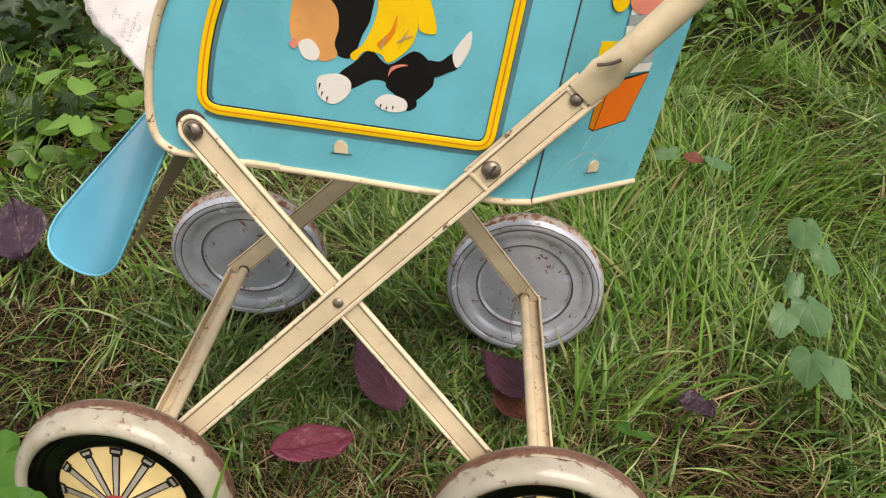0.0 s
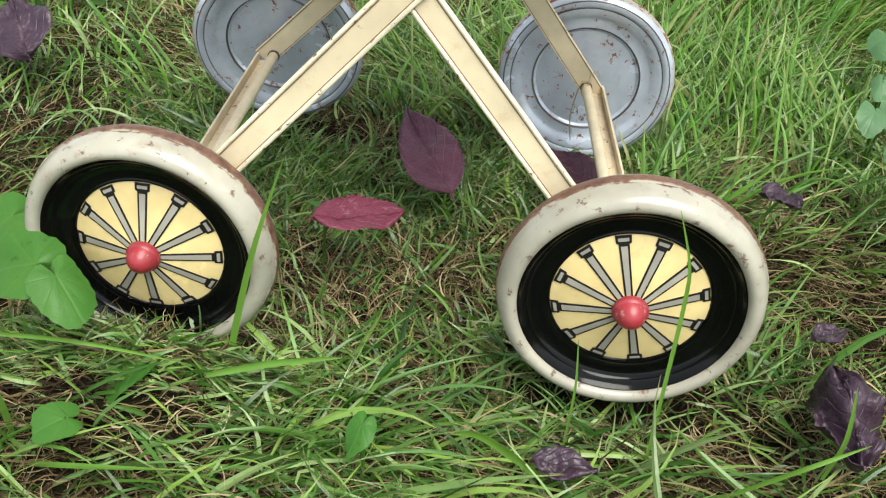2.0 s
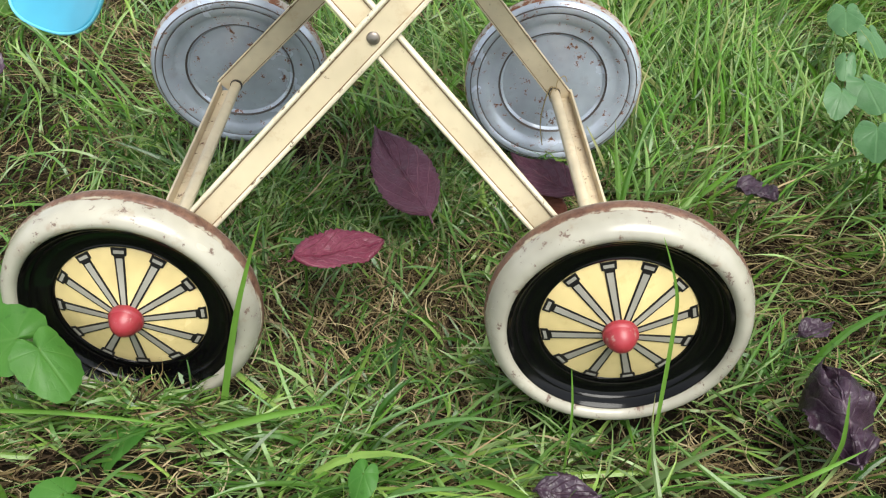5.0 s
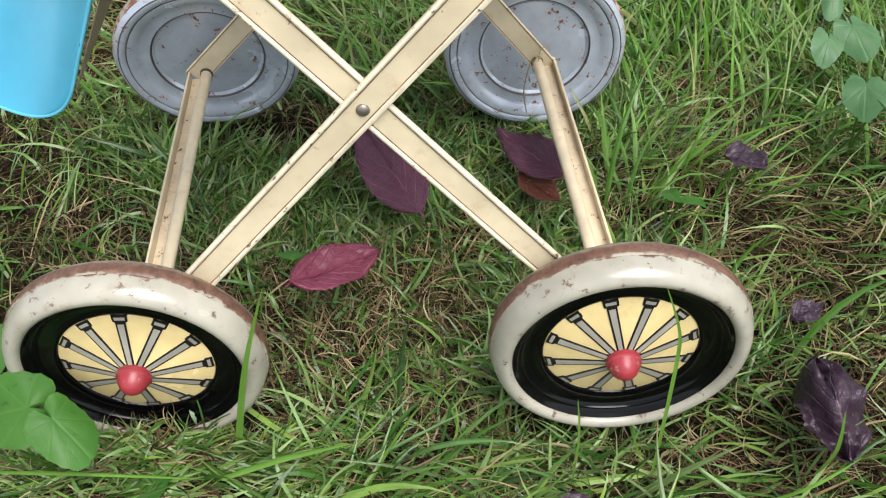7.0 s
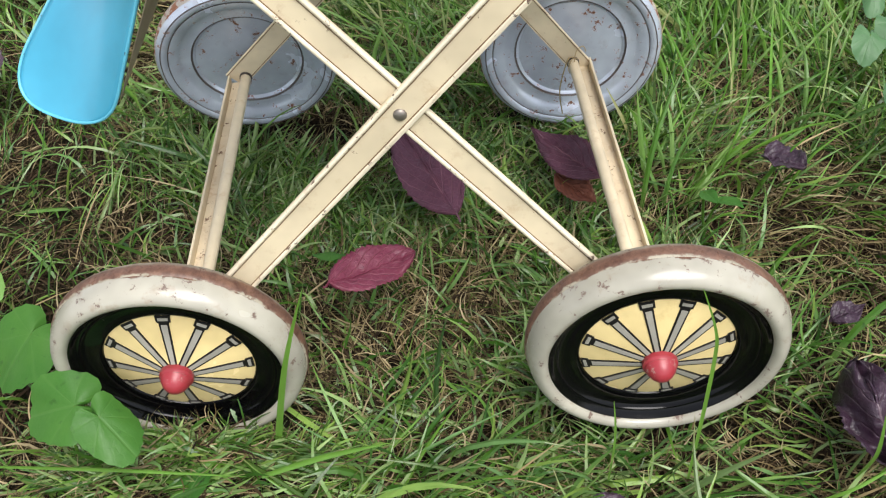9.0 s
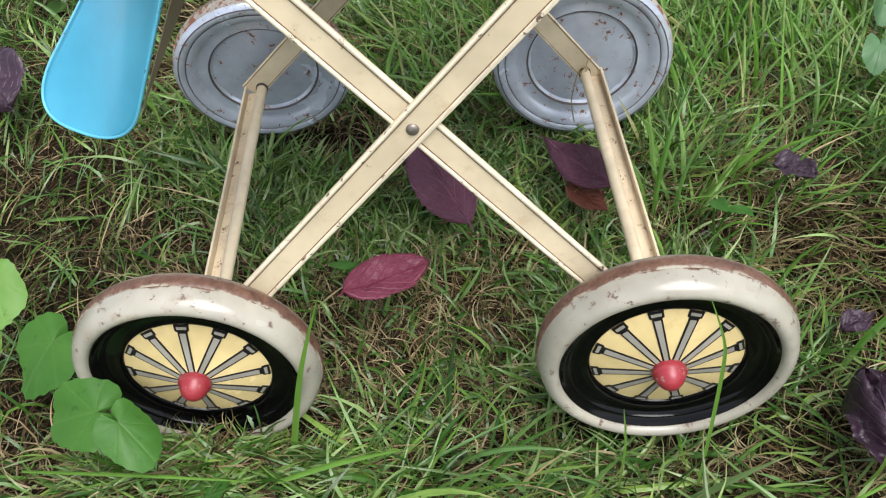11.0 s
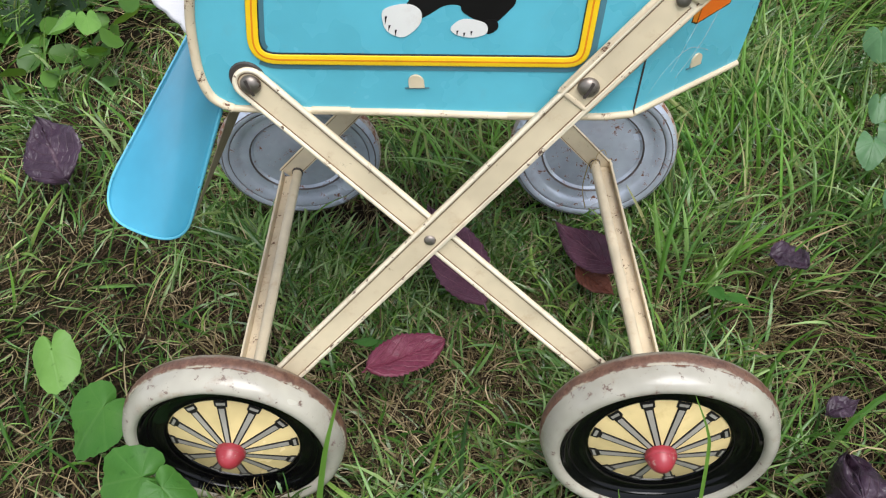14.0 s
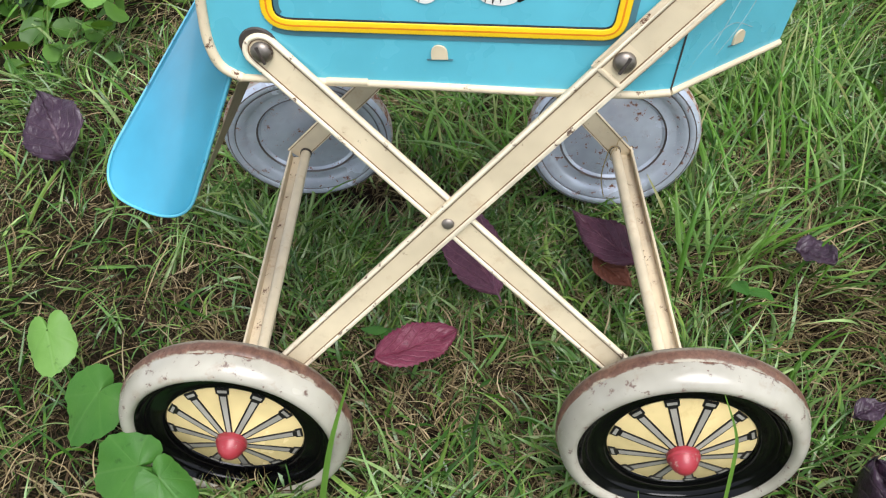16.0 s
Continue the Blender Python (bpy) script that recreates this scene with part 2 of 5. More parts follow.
def leaf_material(name, flesh, vein, pale, rough=0.4, ribs=7.0, slope=0.9, through=0.15, heart=False, veins=0.55):
    """A leaf seen from above, with a midrib and side veins along its own length and width."""
    m, nt, b = nodes_of(name)
    uv = nt.nodes.new("ShaderNodeUVMap")
    sx = nt.nodes.new("ShaderNodeSeparateXYZ")
    nt.links.new(uv.outputs[0], sx.inputs[0])
    s = sx.outputs[0]
    t = calc(nt, "ABSOLUTE", calc(nt, "SUBTRACT", sx.outputs[1], 0.5))
    v = coords(nt)
    wob = calc(nt, "MULTIPLY", noise_tex(nt, v, 60, 2), 0.12)
    phase = calc(nt, "FRACT", calc(nt, "MULTIPLY", calc(nt, "ADD", calc(nt, "SUBTRACT", s, calc(nt, "MULTIPLY", t, slope)), wob), ribs))
    if heart:
        angle = calc(nt, "ARCTAN2", calc(nt, "SUBTRACT", sx.outputs[1], 0.5), calc(nt, "SUBTRACT", s, 0.23))
        phase = calc(nt, "FRACT", calc(nt, "ADD", calc(nt, "MULTIPLY", angle, ribs / 6.283), calc(nt, "ADD", wob, 0.44)))
    side = ramp(nt, calc(nt, "ABSOLUTE", calc(nt, "SUBTRACT", phase, 0.5)), 0.0, 0.09, 1.0, 0.0)
    mid = ramp(nt, t, 0.010, 0.034, 1.0, 0.0)
    net = node(nt, "ShaderNodeTexVoronoi", Scale=260.0)
    net.feature = "DISTANCE_TO_EDGE"
    nt.links.new(v, net.inputs["Vector"])
    fine = ramp(nt, net.outputs["Distance"], 0.0, 0.10, 0.16, 0.0)
    lines = calc(nt, "MAXIMUM", calc(nt, "MAXIMUM", mid, calc(nt, "MULTIPLY", side, 0.7)), fine)
    col = mix(nt, ramp(nt, noise_tex(nt, v, 35, 4), 0.3, 0.75), flesh, pale)
    col = mix(nt, ramp(nt, noise_tex(nt, v, 170, 4), 0.62, 0.75, 0.0, 0.6), col, tuple(0.4 * c for c in flesh))
    col = mix(nt, calc(nt, "MULTIPLY", lines, veins), col, vein)
    nt.links.new(col, b.inputs["Base Color"])
    nt.links.new(ramp(nt, noise_tex(nt, v, 80, 3), 0.3, 0.7, rough - 0.08, rough + 0.15), b.inputs["Roughness"])
    b.inputs["Specular IOR Level"].default_value = 0.28 if heart else 0.5
    bump(nt, b, calc(nt, "SUBTRACT", noise_tex(nt, v, 300, 3), lines), 0.3 if heart else 0.75, 0.0006 if heart else 0.001)
    if through:
        tr = nt.nodes.new("ShaderNodeBsdfTranslucent")
        nt.links.new(col, tr.inputs["Color"])
        ms = nt.nodes.new("ShaderNodeMixShader")
        ms.inputs[0].default_value = through
        nt.links.new(b.outputs[0], ms.inputs[1])
        nt.links.new(tr.outputs[0], ms.inputs[2])
        nt.links.new(ms.outputs[0], nt.nodes["Material Output"].inputs["Surface"])
    return m


CRIMSON_LEAF = leaf_material("crimson_leaf", (0.150, 0.018, 0.042), (0.40, 0.14, 0.17), (0.21, 0.04, 0.075), 0.40, ribs=6.0, veins=0.85)
PLUM_LEAF = leaf_material("plum_leaf", (0.080, 0.022, 0.042), (0.30, 0.13, 0.16), (0.135, 0.048, 0.080), 0.38, ribs=6.0, veins=0.8)
DARK_LEAF = leaf_material("blackish_purple_leaf", (0.028, 0.013, 0.025), (0.12, 0.075, 0.09), (0.055, 0.028, 0.050), 0.36, ribs=6.0, veins=0.7)
BROWN_LEAF = leaf_material("reddish_brown_leaf", (0.14, 0.04, 0.022), (0.07, 0.02, 0.012), (0.2, 0.07, 0.04), 0.5)
HEART_LEAF = leaf_material("heart_leaf_green", (0.042, 0.145, 0.020), (0.09, 0.21, 0.045), (0.070, 0.190, 0.030), 0.46, 7.0, 0.8, 0.3, veins=0.42, heart=True)
HEART_PALE = leaf_material("pale_heart_leaf_green", (0.13, 0.28, 0.05), (0.20, 0.37, 0.09), (0.18, 0.35, 0.08), 0.45, 7.0, 0.8, 0.35, veins=0.25, heart=True)
HEART_BLUE = leaf_material("bluish_heart_leaf_green", (0.06, 0.145, 0.055), (0.12, 0.23, 0.10), (0.11, 0.22, 0.10), 0.36, 7.0, 0.8, 0.25, veins=0.4, heart=True)


def soil_material():
    m, nt, b = nodes_of("dark_soil_with_litter")
    v = coords(nt, False)
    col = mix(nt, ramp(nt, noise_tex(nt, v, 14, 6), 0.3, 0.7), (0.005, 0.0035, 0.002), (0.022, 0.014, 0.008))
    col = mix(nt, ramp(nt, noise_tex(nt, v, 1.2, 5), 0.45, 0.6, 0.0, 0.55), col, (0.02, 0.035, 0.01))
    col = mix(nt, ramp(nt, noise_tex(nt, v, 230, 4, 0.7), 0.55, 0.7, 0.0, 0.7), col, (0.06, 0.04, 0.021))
    nt.links.new(col, b.inputs["Base Color"])
    b.inputs["Roughness"].default_value = 0.95
    b.inputs["Specular IOR Level"].default_value = 0.08
    bump(nt, b, noise_tex(nt, v, 160, 8, 0.8), 1.0, 0.008)
    return m


SOIL = soil_material()
LACE = lace_material()


# ---- mesh helpers ----
class Shape:
    """Vertices, faces and material slots, gathered into one mesh."""

    def __init__(self):
        self.v, self.f, self.m = [], [], []

    def add(self, verts, faces, slot=0):
        o = len(self.v)
        self.v += [tuple(p) for p in verts]
        self.f += [tuple(i + o for i in f) for f in faces]
        self.m += [slot] * len(faces) if isinstance(slot, int) else list(slot)
        return self

    def mesh(self, name, mats, angle=40):
        me = bpy.data.meshes.new(name)
        me.from_pydata(self.v, [], self.f)
        for mt in mats:
            me.materials.append(mt)
        me.polygons.foreach_set("material_index", self.m)
        me.polygons.foreach_set("use_smooth", [True] * len(self.f))
        bm = bmesh.new()
        bm.from_mesh(me)
        bmesh.ops.recalc_face_normals(bm, faces=bm.faces)
        bm.to_mesh(me)
        bm.free()
        me.set_sharp_from_angle(angle=radians(angle))
        return me


def sweep(s, path, profile, out, slots=0, closed=False, loop=True, caps=True):
    """Carry profile (across, outward) along path; out is the outward direction. loop: the profile is a closed ring."""
    path = [Vector(p) for p in path]
    out = Vector(out).normalized()
    n, k = len(path), len(profile)
    verts = []
    for i, p in enumerate(path):
        a = path[i - 1] if (i or closed) else p
        b = path[(i + 1) % n] if (i < n - 1 or closed) else p
        d1 = (p - a).normalized() if (p - a).length > 0 else (b - p).normalized()
        d2 = (b - p).normalized() if (b - p).length > 0 else d1
        t = (d1 + d2).normalized()
        side = t.cross(out).normalized()
        o = side.cross(t).normalized()
        stretch = 1 / max(0.5, t.dot(d1))
        verts += [p + side * u * stretch + o * w for u, w in profile]
    faces, sl = [], []
    for i in range(n if closed else n - 1):
        j = (i + 1) % n
        for q in range(k if loop else k - 1):
            r = (q + 1) % k
            faces.append((i * k + q, i * k + r, j * k + r, j * k + q))
            sl.append(slots if isinstance(slots, int) else slots[q])
    if caps and loop and not closed:
        faces += [tuple(range(k)), tuple((n - 1) * k + q for q in range(k))]
        sl += [sl[0], sl[0]]
    return s.add(verts, faces, sl)


def ring(r, n=10):
    return [(r * math.cos(2 * math.pi * i / n), r * math.sin(2 * math.pi * i / n)) for i in range(n)]


def revolve(s, profile, slots=0, n=64, centre=(0, 0, 0)):
    """Turn (radius, y) pairs about the y axis."""
    k, verts = len(profile), []
    for i in range(n):
        a = 2 * math.pi * i / n
        verts += [(centre[0] + r * math.cos(a), centre[1] + y, centre[2] + r * math.sin(a)) for r, y in profile]
    faces, sl = [], []
    for i in range(n):
        j = (i + 1) % n
        for q in range(k - 1):
            faces.append((i * k + q, i * k + q + 1, j * k + q + 1, j * k + q))
            sl.append(slots if isinstance(slots, int) else slots[q])
    return s.add(verts, faces, sl)


def slab(s, outline, depth, slot=0):
    """A sheet with thickness: outline in space, pushed along the vector depth."""
    n = len(outline)
    a = [Vector(p) for p in outline]
    b = [p + Vector(depth) for p in a]
    faces = [tuple(range(n)), tuple(range(2 * n - 1, n - 1, -1))]
    faces += [(i, (i + 1) % n, n + (i + 1) % n, n + i) for i in range(n)]
    return s.add(a + b, faces, slot)


def smooth_path(points, steps=6, closed=False):
    """A Catmull-Rom curve through the points."""
    pts = [Vector(p) for p in points]
    n, res = len(pts), []
    for i in range(n if closed else n - 1):
        p0, p1, p2, p3 = (pts[(i + d) % n] if closed else pts[min(max(i + d, 0), n - 1)] for d in (-1, 0, 1, 2))
        for q in range(steps):
            t = q / steps
            res.append(0.5 * ((2 * p1) + (p2 - p0) * t + (2 * p0 - 5 * p1 + 4 * p2 - p3) * t * t + (3 * p1 - p0 - 3 * p2 + p3) * t ** 3))
    return res if closed else res + [pts[-1]]


def rounded(corners, radii, steps=6):
    """A closed outline with rounded corners, in any plane."""
    pts, n, res = [Vector(c) for c in corners], len(corners), []
    for i, p in enumerate(pts):
        a, b = (pts[i - 1] - p).normalized(), (pts[(i + 1) % n] - p).normalized()
        r = radii[i]
        for q in range(steps + 1):
            t = q / steps
            res.append((p + a * r) * (1 - t) ** 2 + p * 2 * t * (1 - t) + (p + b * r) * t * t)
    return res


ORIGIN = {}


def thing(name, at, label, category, group="", kind=""):
    ob = new(name)
    ob.empty_display_size = 0.02
    ob.location = at
    ORIGIN[ob.name] = Vector(at)
    return tagged(ob, label, category, group, kind)


def part(name, mesh, parent, label="", at=(0, 0, 0), turn=None):
    """One mesh under a thing or a part; at is its origin in the world."""
    ob = new(name, mesh)
    ob.parent = parent
    ob.location = Vector(at) - ORIGIN[parent.name]
    if turn:
        ob.rotation_euler = turn
    ORIGIN[ob.name] = Vector(at)
    return tagged(ob, label) if label else ob


# ---- the ground ----
def ground_height(x, y):
    """Lawn soil, uneven by a finger's width, a little higher under the one front wheel."""
    near = math.exp(-((x + 0.115) ** 2 / 0.008 + (y + 0.024) ** 2 / 0.0016))
    return -0.012 + 0.040 * near + 0.012 * (noise.noise(Vector((x * 5.1, y * 5.1, 0.3)))) + 0.006 * noise.noise(Vector((x * 17, y * 17, 2.0)))


def build_ground():
    def axis(half, fine, mid):
        step, edge = 0.02, fine
        pts = list(np.arange(-half, half + 1e-6, step))
        left, right, d = [], [], step
        a = half
        while a < edge:
            d *= 1.35
            a += d
            right.append(a)
            left.append(-a)
        return [mid + p for p in left[::-1] + pts + right]

    xs, ys = axis(1.0, 400.0, 0.0), axis(1.0, 400.0, 0.4)
    s = Shape()
    verts = []
    for y in ys:
        for x in xs:
            d = max(0.0, math.hypot(x, y - 0.4) - 3)
            verts.append((x, y, ground_height(x, y) if d < 6 else -0.012))
    k = len(xs)
    faces = [(j * k + i, j * k + i + 1, (j + 1) * k + i + 1, (j + 1) * k + i) for j in range(len(ys) - 1) for i in range(k - 1)]
    s.add(verts, faces)
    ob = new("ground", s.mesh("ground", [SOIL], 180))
    tagged(ob, "dark brown lawn soil littered with dry thatch", "ground", kind="structure")


build_ground()

# ---- the doll pram ----
NEAR, FAR = 0.034, 0.213
MID = 0.1235
LEFT_HUB, RIGHT_HUB, HUB_Z = -0.1064, 0.1083, 0.0614
pram = thing("doll_pram", (0, MID, 0.0), "vintage sky-blue tin doll pram with cream crossed legs on grass", "doll pram")


def flip(p):
    return Vector((p[0], 2 * MID - p[1], p[2]))


# wheels: outer faces look along -y
def wheel_meshes():
    w = {}
    s = Shape()
    revolve(s, [(0.0338, 0.0005), (0.0343, -0.0004), (0.0352, -0.0007), (0.0362, -0.0002), (0.0415, -0.0004), (0.0436, -0.0014), (0.0442, -0.0026), (0.0452, -0.0030), (0.0464, -0.0044), (0.0474, -0.0056), (0.0482, -0.0056), (0.0490, -0.0010), (0.0486, 0.009), (0.030, 0.010)], 0, 72)
    w["rim"] = s.mesh("wheel", [BLACK])
    s = Shape()
    revolve(s, [(0.0478, -0.0020), (0.0480, -0.0058), (0.0487, -0.0074), (0.0501, -0.0084), (0.0520, -0.0084), (0.0540, -0.0070), (0.0556, -0.0046), (0.0566, -0.0014), (0.0571, 0.0022)], 0, 88)
    w["tyre"] = s.mesh("tyre", [TYRE])
    s = Shape()
    revolve(s, [(0.0571, 0.0022), (0.0576, 0.0028), (0.0578, 0.0050), (0.0575, 0.0075), (0.0566, 0.0097), (0.0548, 0.0116), (0.0520, 0.0120)], 0, 88)
    w["edge"] = s.mesh("tyre_edge", [TYRE_EDGE])
    s = Shape()
    revolve(s, [(0.0, -0.0076), (0.008, -0.0066), (0.020, -0.0034), (0.032, -0.0004), (0.0341, 0.0004)], 0, 64)
    w["disc"] = s.mesh("spoke_disc", [DISC])
    s = Shape()
    revolve(s, [(0.0000, -0.0168), (0.0016, -0.0166), (0.0033, -0.0158), (0.0050, -0.0142), (0.0062, -0.0122), (0.0068, -0.0106), (0.0065, -0.0103), (0.0070, -0.0096), (0.0076, -0.0092), (0.0077, -0.0072), (0.0068, -0.0046)], [0, 0, 0, 0, 0, 1, 0, 0, 0, 0], 32)
    w["hub"] = s.mesh("hub_cap", [RED, GRIME])
    # a spoke along +z: dark outline, grey shaft, flared cap
    s = Shape()

    def flat(pts, y, slot):
        slab(s, [(x, y - 0.0082 * (1 - z / 0.033), z) for x, z in pts], (0, 0.0005, 0), slot)

    flat([(-0.0017, 0.0065), (0.0017, 0.0065), (0.0022, 0.0300), (0.0032, 0.0303), (0.0034, 0.0336), (-0.0034, 0.0336), (-0.0032, 0.0303), (-0.0022, 0.0300)], -0.0006, 0)
    flat([(-0.0009, 0.0065), (0.0009, 0.0065), (0.0014, 0.0290), (-0.0014, 0.0290)], -0.0008, 1)
    flat([(-0.0022, 0.0312), (0.0022, 0.0312), (0.0023, 0.0326), (-0.0023, 0.0326)], -0.0008, 1)
    w["spoke"] = s.mesh("spoke", [INK, SPOKE_GREY])
    # inner face of a wheel, looking along -y: stamped grey tin with rings
    s = Shape()
    prof = [(0.0, 0.0046), (0.0322, 0.0046), (0.0338, 0.0030), (0.0343, 0.0034), (0.0350, 0.0022), (0.0402, 0.0024), (0.0420, 0.0012), (0.0462, -0.0014), (0.0482, -0.0015), (0.0485, -0.0010), (0.0489, -0.0015), (0.0508, -0.0026), (0.0526, -0.0023), (0.0530, -0.0017), (0.0534, -0.0020), (0.0550, -0.0006), (0.0560, 0.0012)]
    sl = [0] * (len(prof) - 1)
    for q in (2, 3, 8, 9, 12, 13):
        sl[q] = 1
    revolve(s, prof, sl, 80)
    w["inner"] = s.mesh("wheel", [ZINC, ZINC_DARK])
    s = Shape()
    revolve(s, [(0.0560, 0.0011), (0.0568, 0.0028), (0.0570, 0.0055), (0.0567, 0.0085)], 0, 80)
    w["inner_edge"] = s.mesh("tyre_edge", [ZINC_RUST])
    s = Shape()
    revolve(s, [(0.0567, 0.0085), (0.0554, 0.0130), (0.0520, 0.0162), (0.0484, 0.0125)], 0, 80)
    w["outer_tyre"] = s.mesh("tyre", [TYRE])
    s = Shape()
    revolve(s, [(0.0486, 0.0125), (0.045, 0.011), (0.035, 0.012), (0.0, 0.012)], 0, 64)
    w["outer_disc"] = s.mesh("spoke_disc", [DISC])
    return w


W = wheel_meshes()
for hub_at, first in (((LEFT_HUB, 0.0022, HUB_Z - 0.0006), 3.2), ((RIGHT_HUB, -0.0030, HUB_Z + 0.0006), -13.0)):
    wheel = part("wheel", W["rim"], pram, "glossy black wheel with cream tyre", hub_at)
    part("tyre", W["tyre"], wheel, "chipped greyish-cream tin tyre", hub_at)
    part("tyre_edge", W["edge"], wheel, "rust-brown worn tyre edge", hub_at)
    part("spoke_disc", W["disc"], wheel, "straw-yellow enamel disc", hub_at)
    for i in range(12):
        part("spoke", W["spoke"], wheel, "", hub_at, Euler((0, radians(first + 30 * i), 0)))
    part("hub_cap", W["hub"], wheel, "worn red conical hub cap", hub_at)
for hub_at, turn in (((-0.1101, 0.2316, 0.0635), (8.0, 5.7)), ((0.0930, 0.2312, 0.0567), (-1.4, -0.5))):
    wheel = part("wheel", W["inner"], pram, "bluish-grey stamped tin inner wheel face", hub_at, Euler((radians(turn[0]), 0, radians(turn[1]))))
    part("tyre_edge", W["inner_edge"], wheel, "rusted rim edge", hub_at)
    part("tyre", W["outer_tyre"], wheel, "", hub_at)
    part("spoke_disc", W["outer_disc"], wheel, "", hub_at)


# legs: pressed bars with rolled lips
def leg_bar(p0, p1, face, width=0.0135, lip=0.0011, thick=0.001, round_end=True, foot=0.0, mats=None):
    """A flat bar from p0 to p1 with a raised lip all round and a dirty groove inside it; face is the outward direction."""
    p0, p1, face = Vector(p0), Vector(p1), Vector(face)
    u = (p1 - p0).normalized()
    o = (face - u * face.dot(u)).normalized()
    w = u.cross(o)
    length, h = (p1 - p0).length, width / 2

    def at(a, b, c=0.0):
        return p0 + u * a + w * b + o * c

    outline = [(length + foot, -h)]
    if round_end:
        outline += [(-h * math.sin(math.pi * i / 12), -h * math.cos(math.pi * i / 12)) for i in range(13)]
    else:
        outline += [(0, -h), (0, h)]
    outline += [(length + foot, h)]
    s = Shape()
    slab(s, [at(a, b) for a, b in outline], -o * thick, 0)

    def inset(d):
        res = []
        for a, b in outline:
            if a <= 0 and round_end:
                r = math.hypot(a, b)
                res.append((a * (r - d) / r, b * (r - d) / r))
            else:
                res.append((a, b - math.copysign(d, b)))
        return res

    slot_edge = 2
    bead = [(lip * math.cos(math.pi * i / 6) * 0.95, lip * math.sin(math.pi * i / 6) - 0.0001) for i in range(7)]
    sweep(s, [at(a, b) for a, b in inset(lip * 0.95)], bead, o, slot_edge, loop=False)
    groove = [(-0.00022, 0.00025), (0.00022, 0.00025), (0.00022, -0.0002), (-0.00022, -0.0002)]
    sweep(s, [at(a, b) for a, b in inset(lip * 2.0)], groove, o, 1)
    return s.mesh("leg", mats or [CREAM, GRIME, CREAM_EDGE])


lean = (0, -1, 0.09)
near_a = ((-0.0530, 0.0272, 0.2584), (0.1028, 0.0112, 0.0675))
near_b = ((0.1047, 0.0265, 0.2833), (-0.1010, 0.0108, 0.0695))
part("leg", leg_bar(*near_a, lean), pram, "cream pressed-tin leg with rounded worn end")
part("leg", leg_bar(*near_b, lean, round_end=False), pram, "cream pressed-tin leg crossing in front")
far_face = (0, -1, -0.09)
part("leg", leg_bar((-0.0430, 0.2120, 0.2450), (0.0935, 0.2200, 0.0605), far_face, lip=0.0005, foot=0.011, mats=[CREAM, GRIME, CREAM_WORN]), pram, "scuffed cream leg")
part("leg", leg_bar((0.0730, 0.2120, 0.2400), (-0.1095, 0.2200, 0.0665), far_face, lip=0.0005, foot=0.011, mats=[CREAM, GRIME, CREAM_WORN]), pram, "scuffed cream leg with brown stains")


def axle(x0, x1, z1, sign):
    """An open trough from wheel to wheel with a round rod along its inner side."""
    s = Shape()
    a, b = Vector((x0, 0.014, 0.0550)), Vector((x1, 0.2205, z1))
    t = 0.0006
    prof = [(-0.0110, 0.0065), (-0.0110, 0.0), (0.0008, 0.0), (0.0008, 0.0045), (0.0008 - t, 0.0045), (0.0008 - t, t), (-0.0110 + 2 * t, t), (-0.0110 + 2 * t, 0.0065)]
    if sign > 0:
        prof = [(-u, w) for u, w in prof[::-1]]
    sweep(s, [a, a.lerp(b, 0.5), b], prof, (0, 0, 1), 0)
    sweep(s, [a + Vector((sign * 0.0055, 0, 0.0008)), b + Vector((sign * 0.0055, 0, 0.0008))], [(-0.0042, 0), (0.0042, 0), (0.0042, -0.0001), (-0.0042, -0.0001)], (0, 0, 1), 1)
    trough = s.mesh("axle", [CREAM, CREAM_WORN])
    s = Shape()
    off = Vector((0, 0, 0.0048))
    sweep(s, [a + off, a.lerp(b, 0.5) + off, b + off], ring(0.0032, 14), (0, 0, 1))
    rod = s.mesh("axle_rod", [CREAM])
    s = Shape()
    revolve(s, [(0.0033, -0.0012), (0.0038, -0.0012), (0.0039, 0.0004)], 0, 20)
    return trough, rod, s.mesh("rod_hole", [STEEL_DARK]), b + off


for x0, x1, z1, sign in ((-0.1025, -0.1100, 0.0565, -1), (0.1070, 0.0933, 0.0525, 1)):
    trough, rod, hole, end = axle(x0, x1, z1, sign)
    ax = part("axle", trough, pram, "cream channel axle with brown stains inside")
    part("axle_rod", rod, ax, "round cream rod")
    part("rod_hole", hole, ax, "dark hole edge round the rod", end - Vector((0, 0.001, 0)))


def screw(r, h, slot=True):
    s = Shape()
    revolve(s, [(0.0, -h), (r * 0.5, -h * 0.92), (r * 0.85, -h * 0.6), (r, -h * 0.15), (r * 0.98, 0.0004)], 0, 28)
    if slot:
        slab(s, [(-r * 0.86, -h * 0.80, -0.0005), (r * 0.86, -h * 0.80, -0.0005), (r * 0.86, -h * 0.80, 0.0005), (-r * 0.86, -h * 0.80, 0.0005)], (0, -h * 0.26, 0), 1)
    return s.mesh("screw", [STEEL, STEEL_DARK])


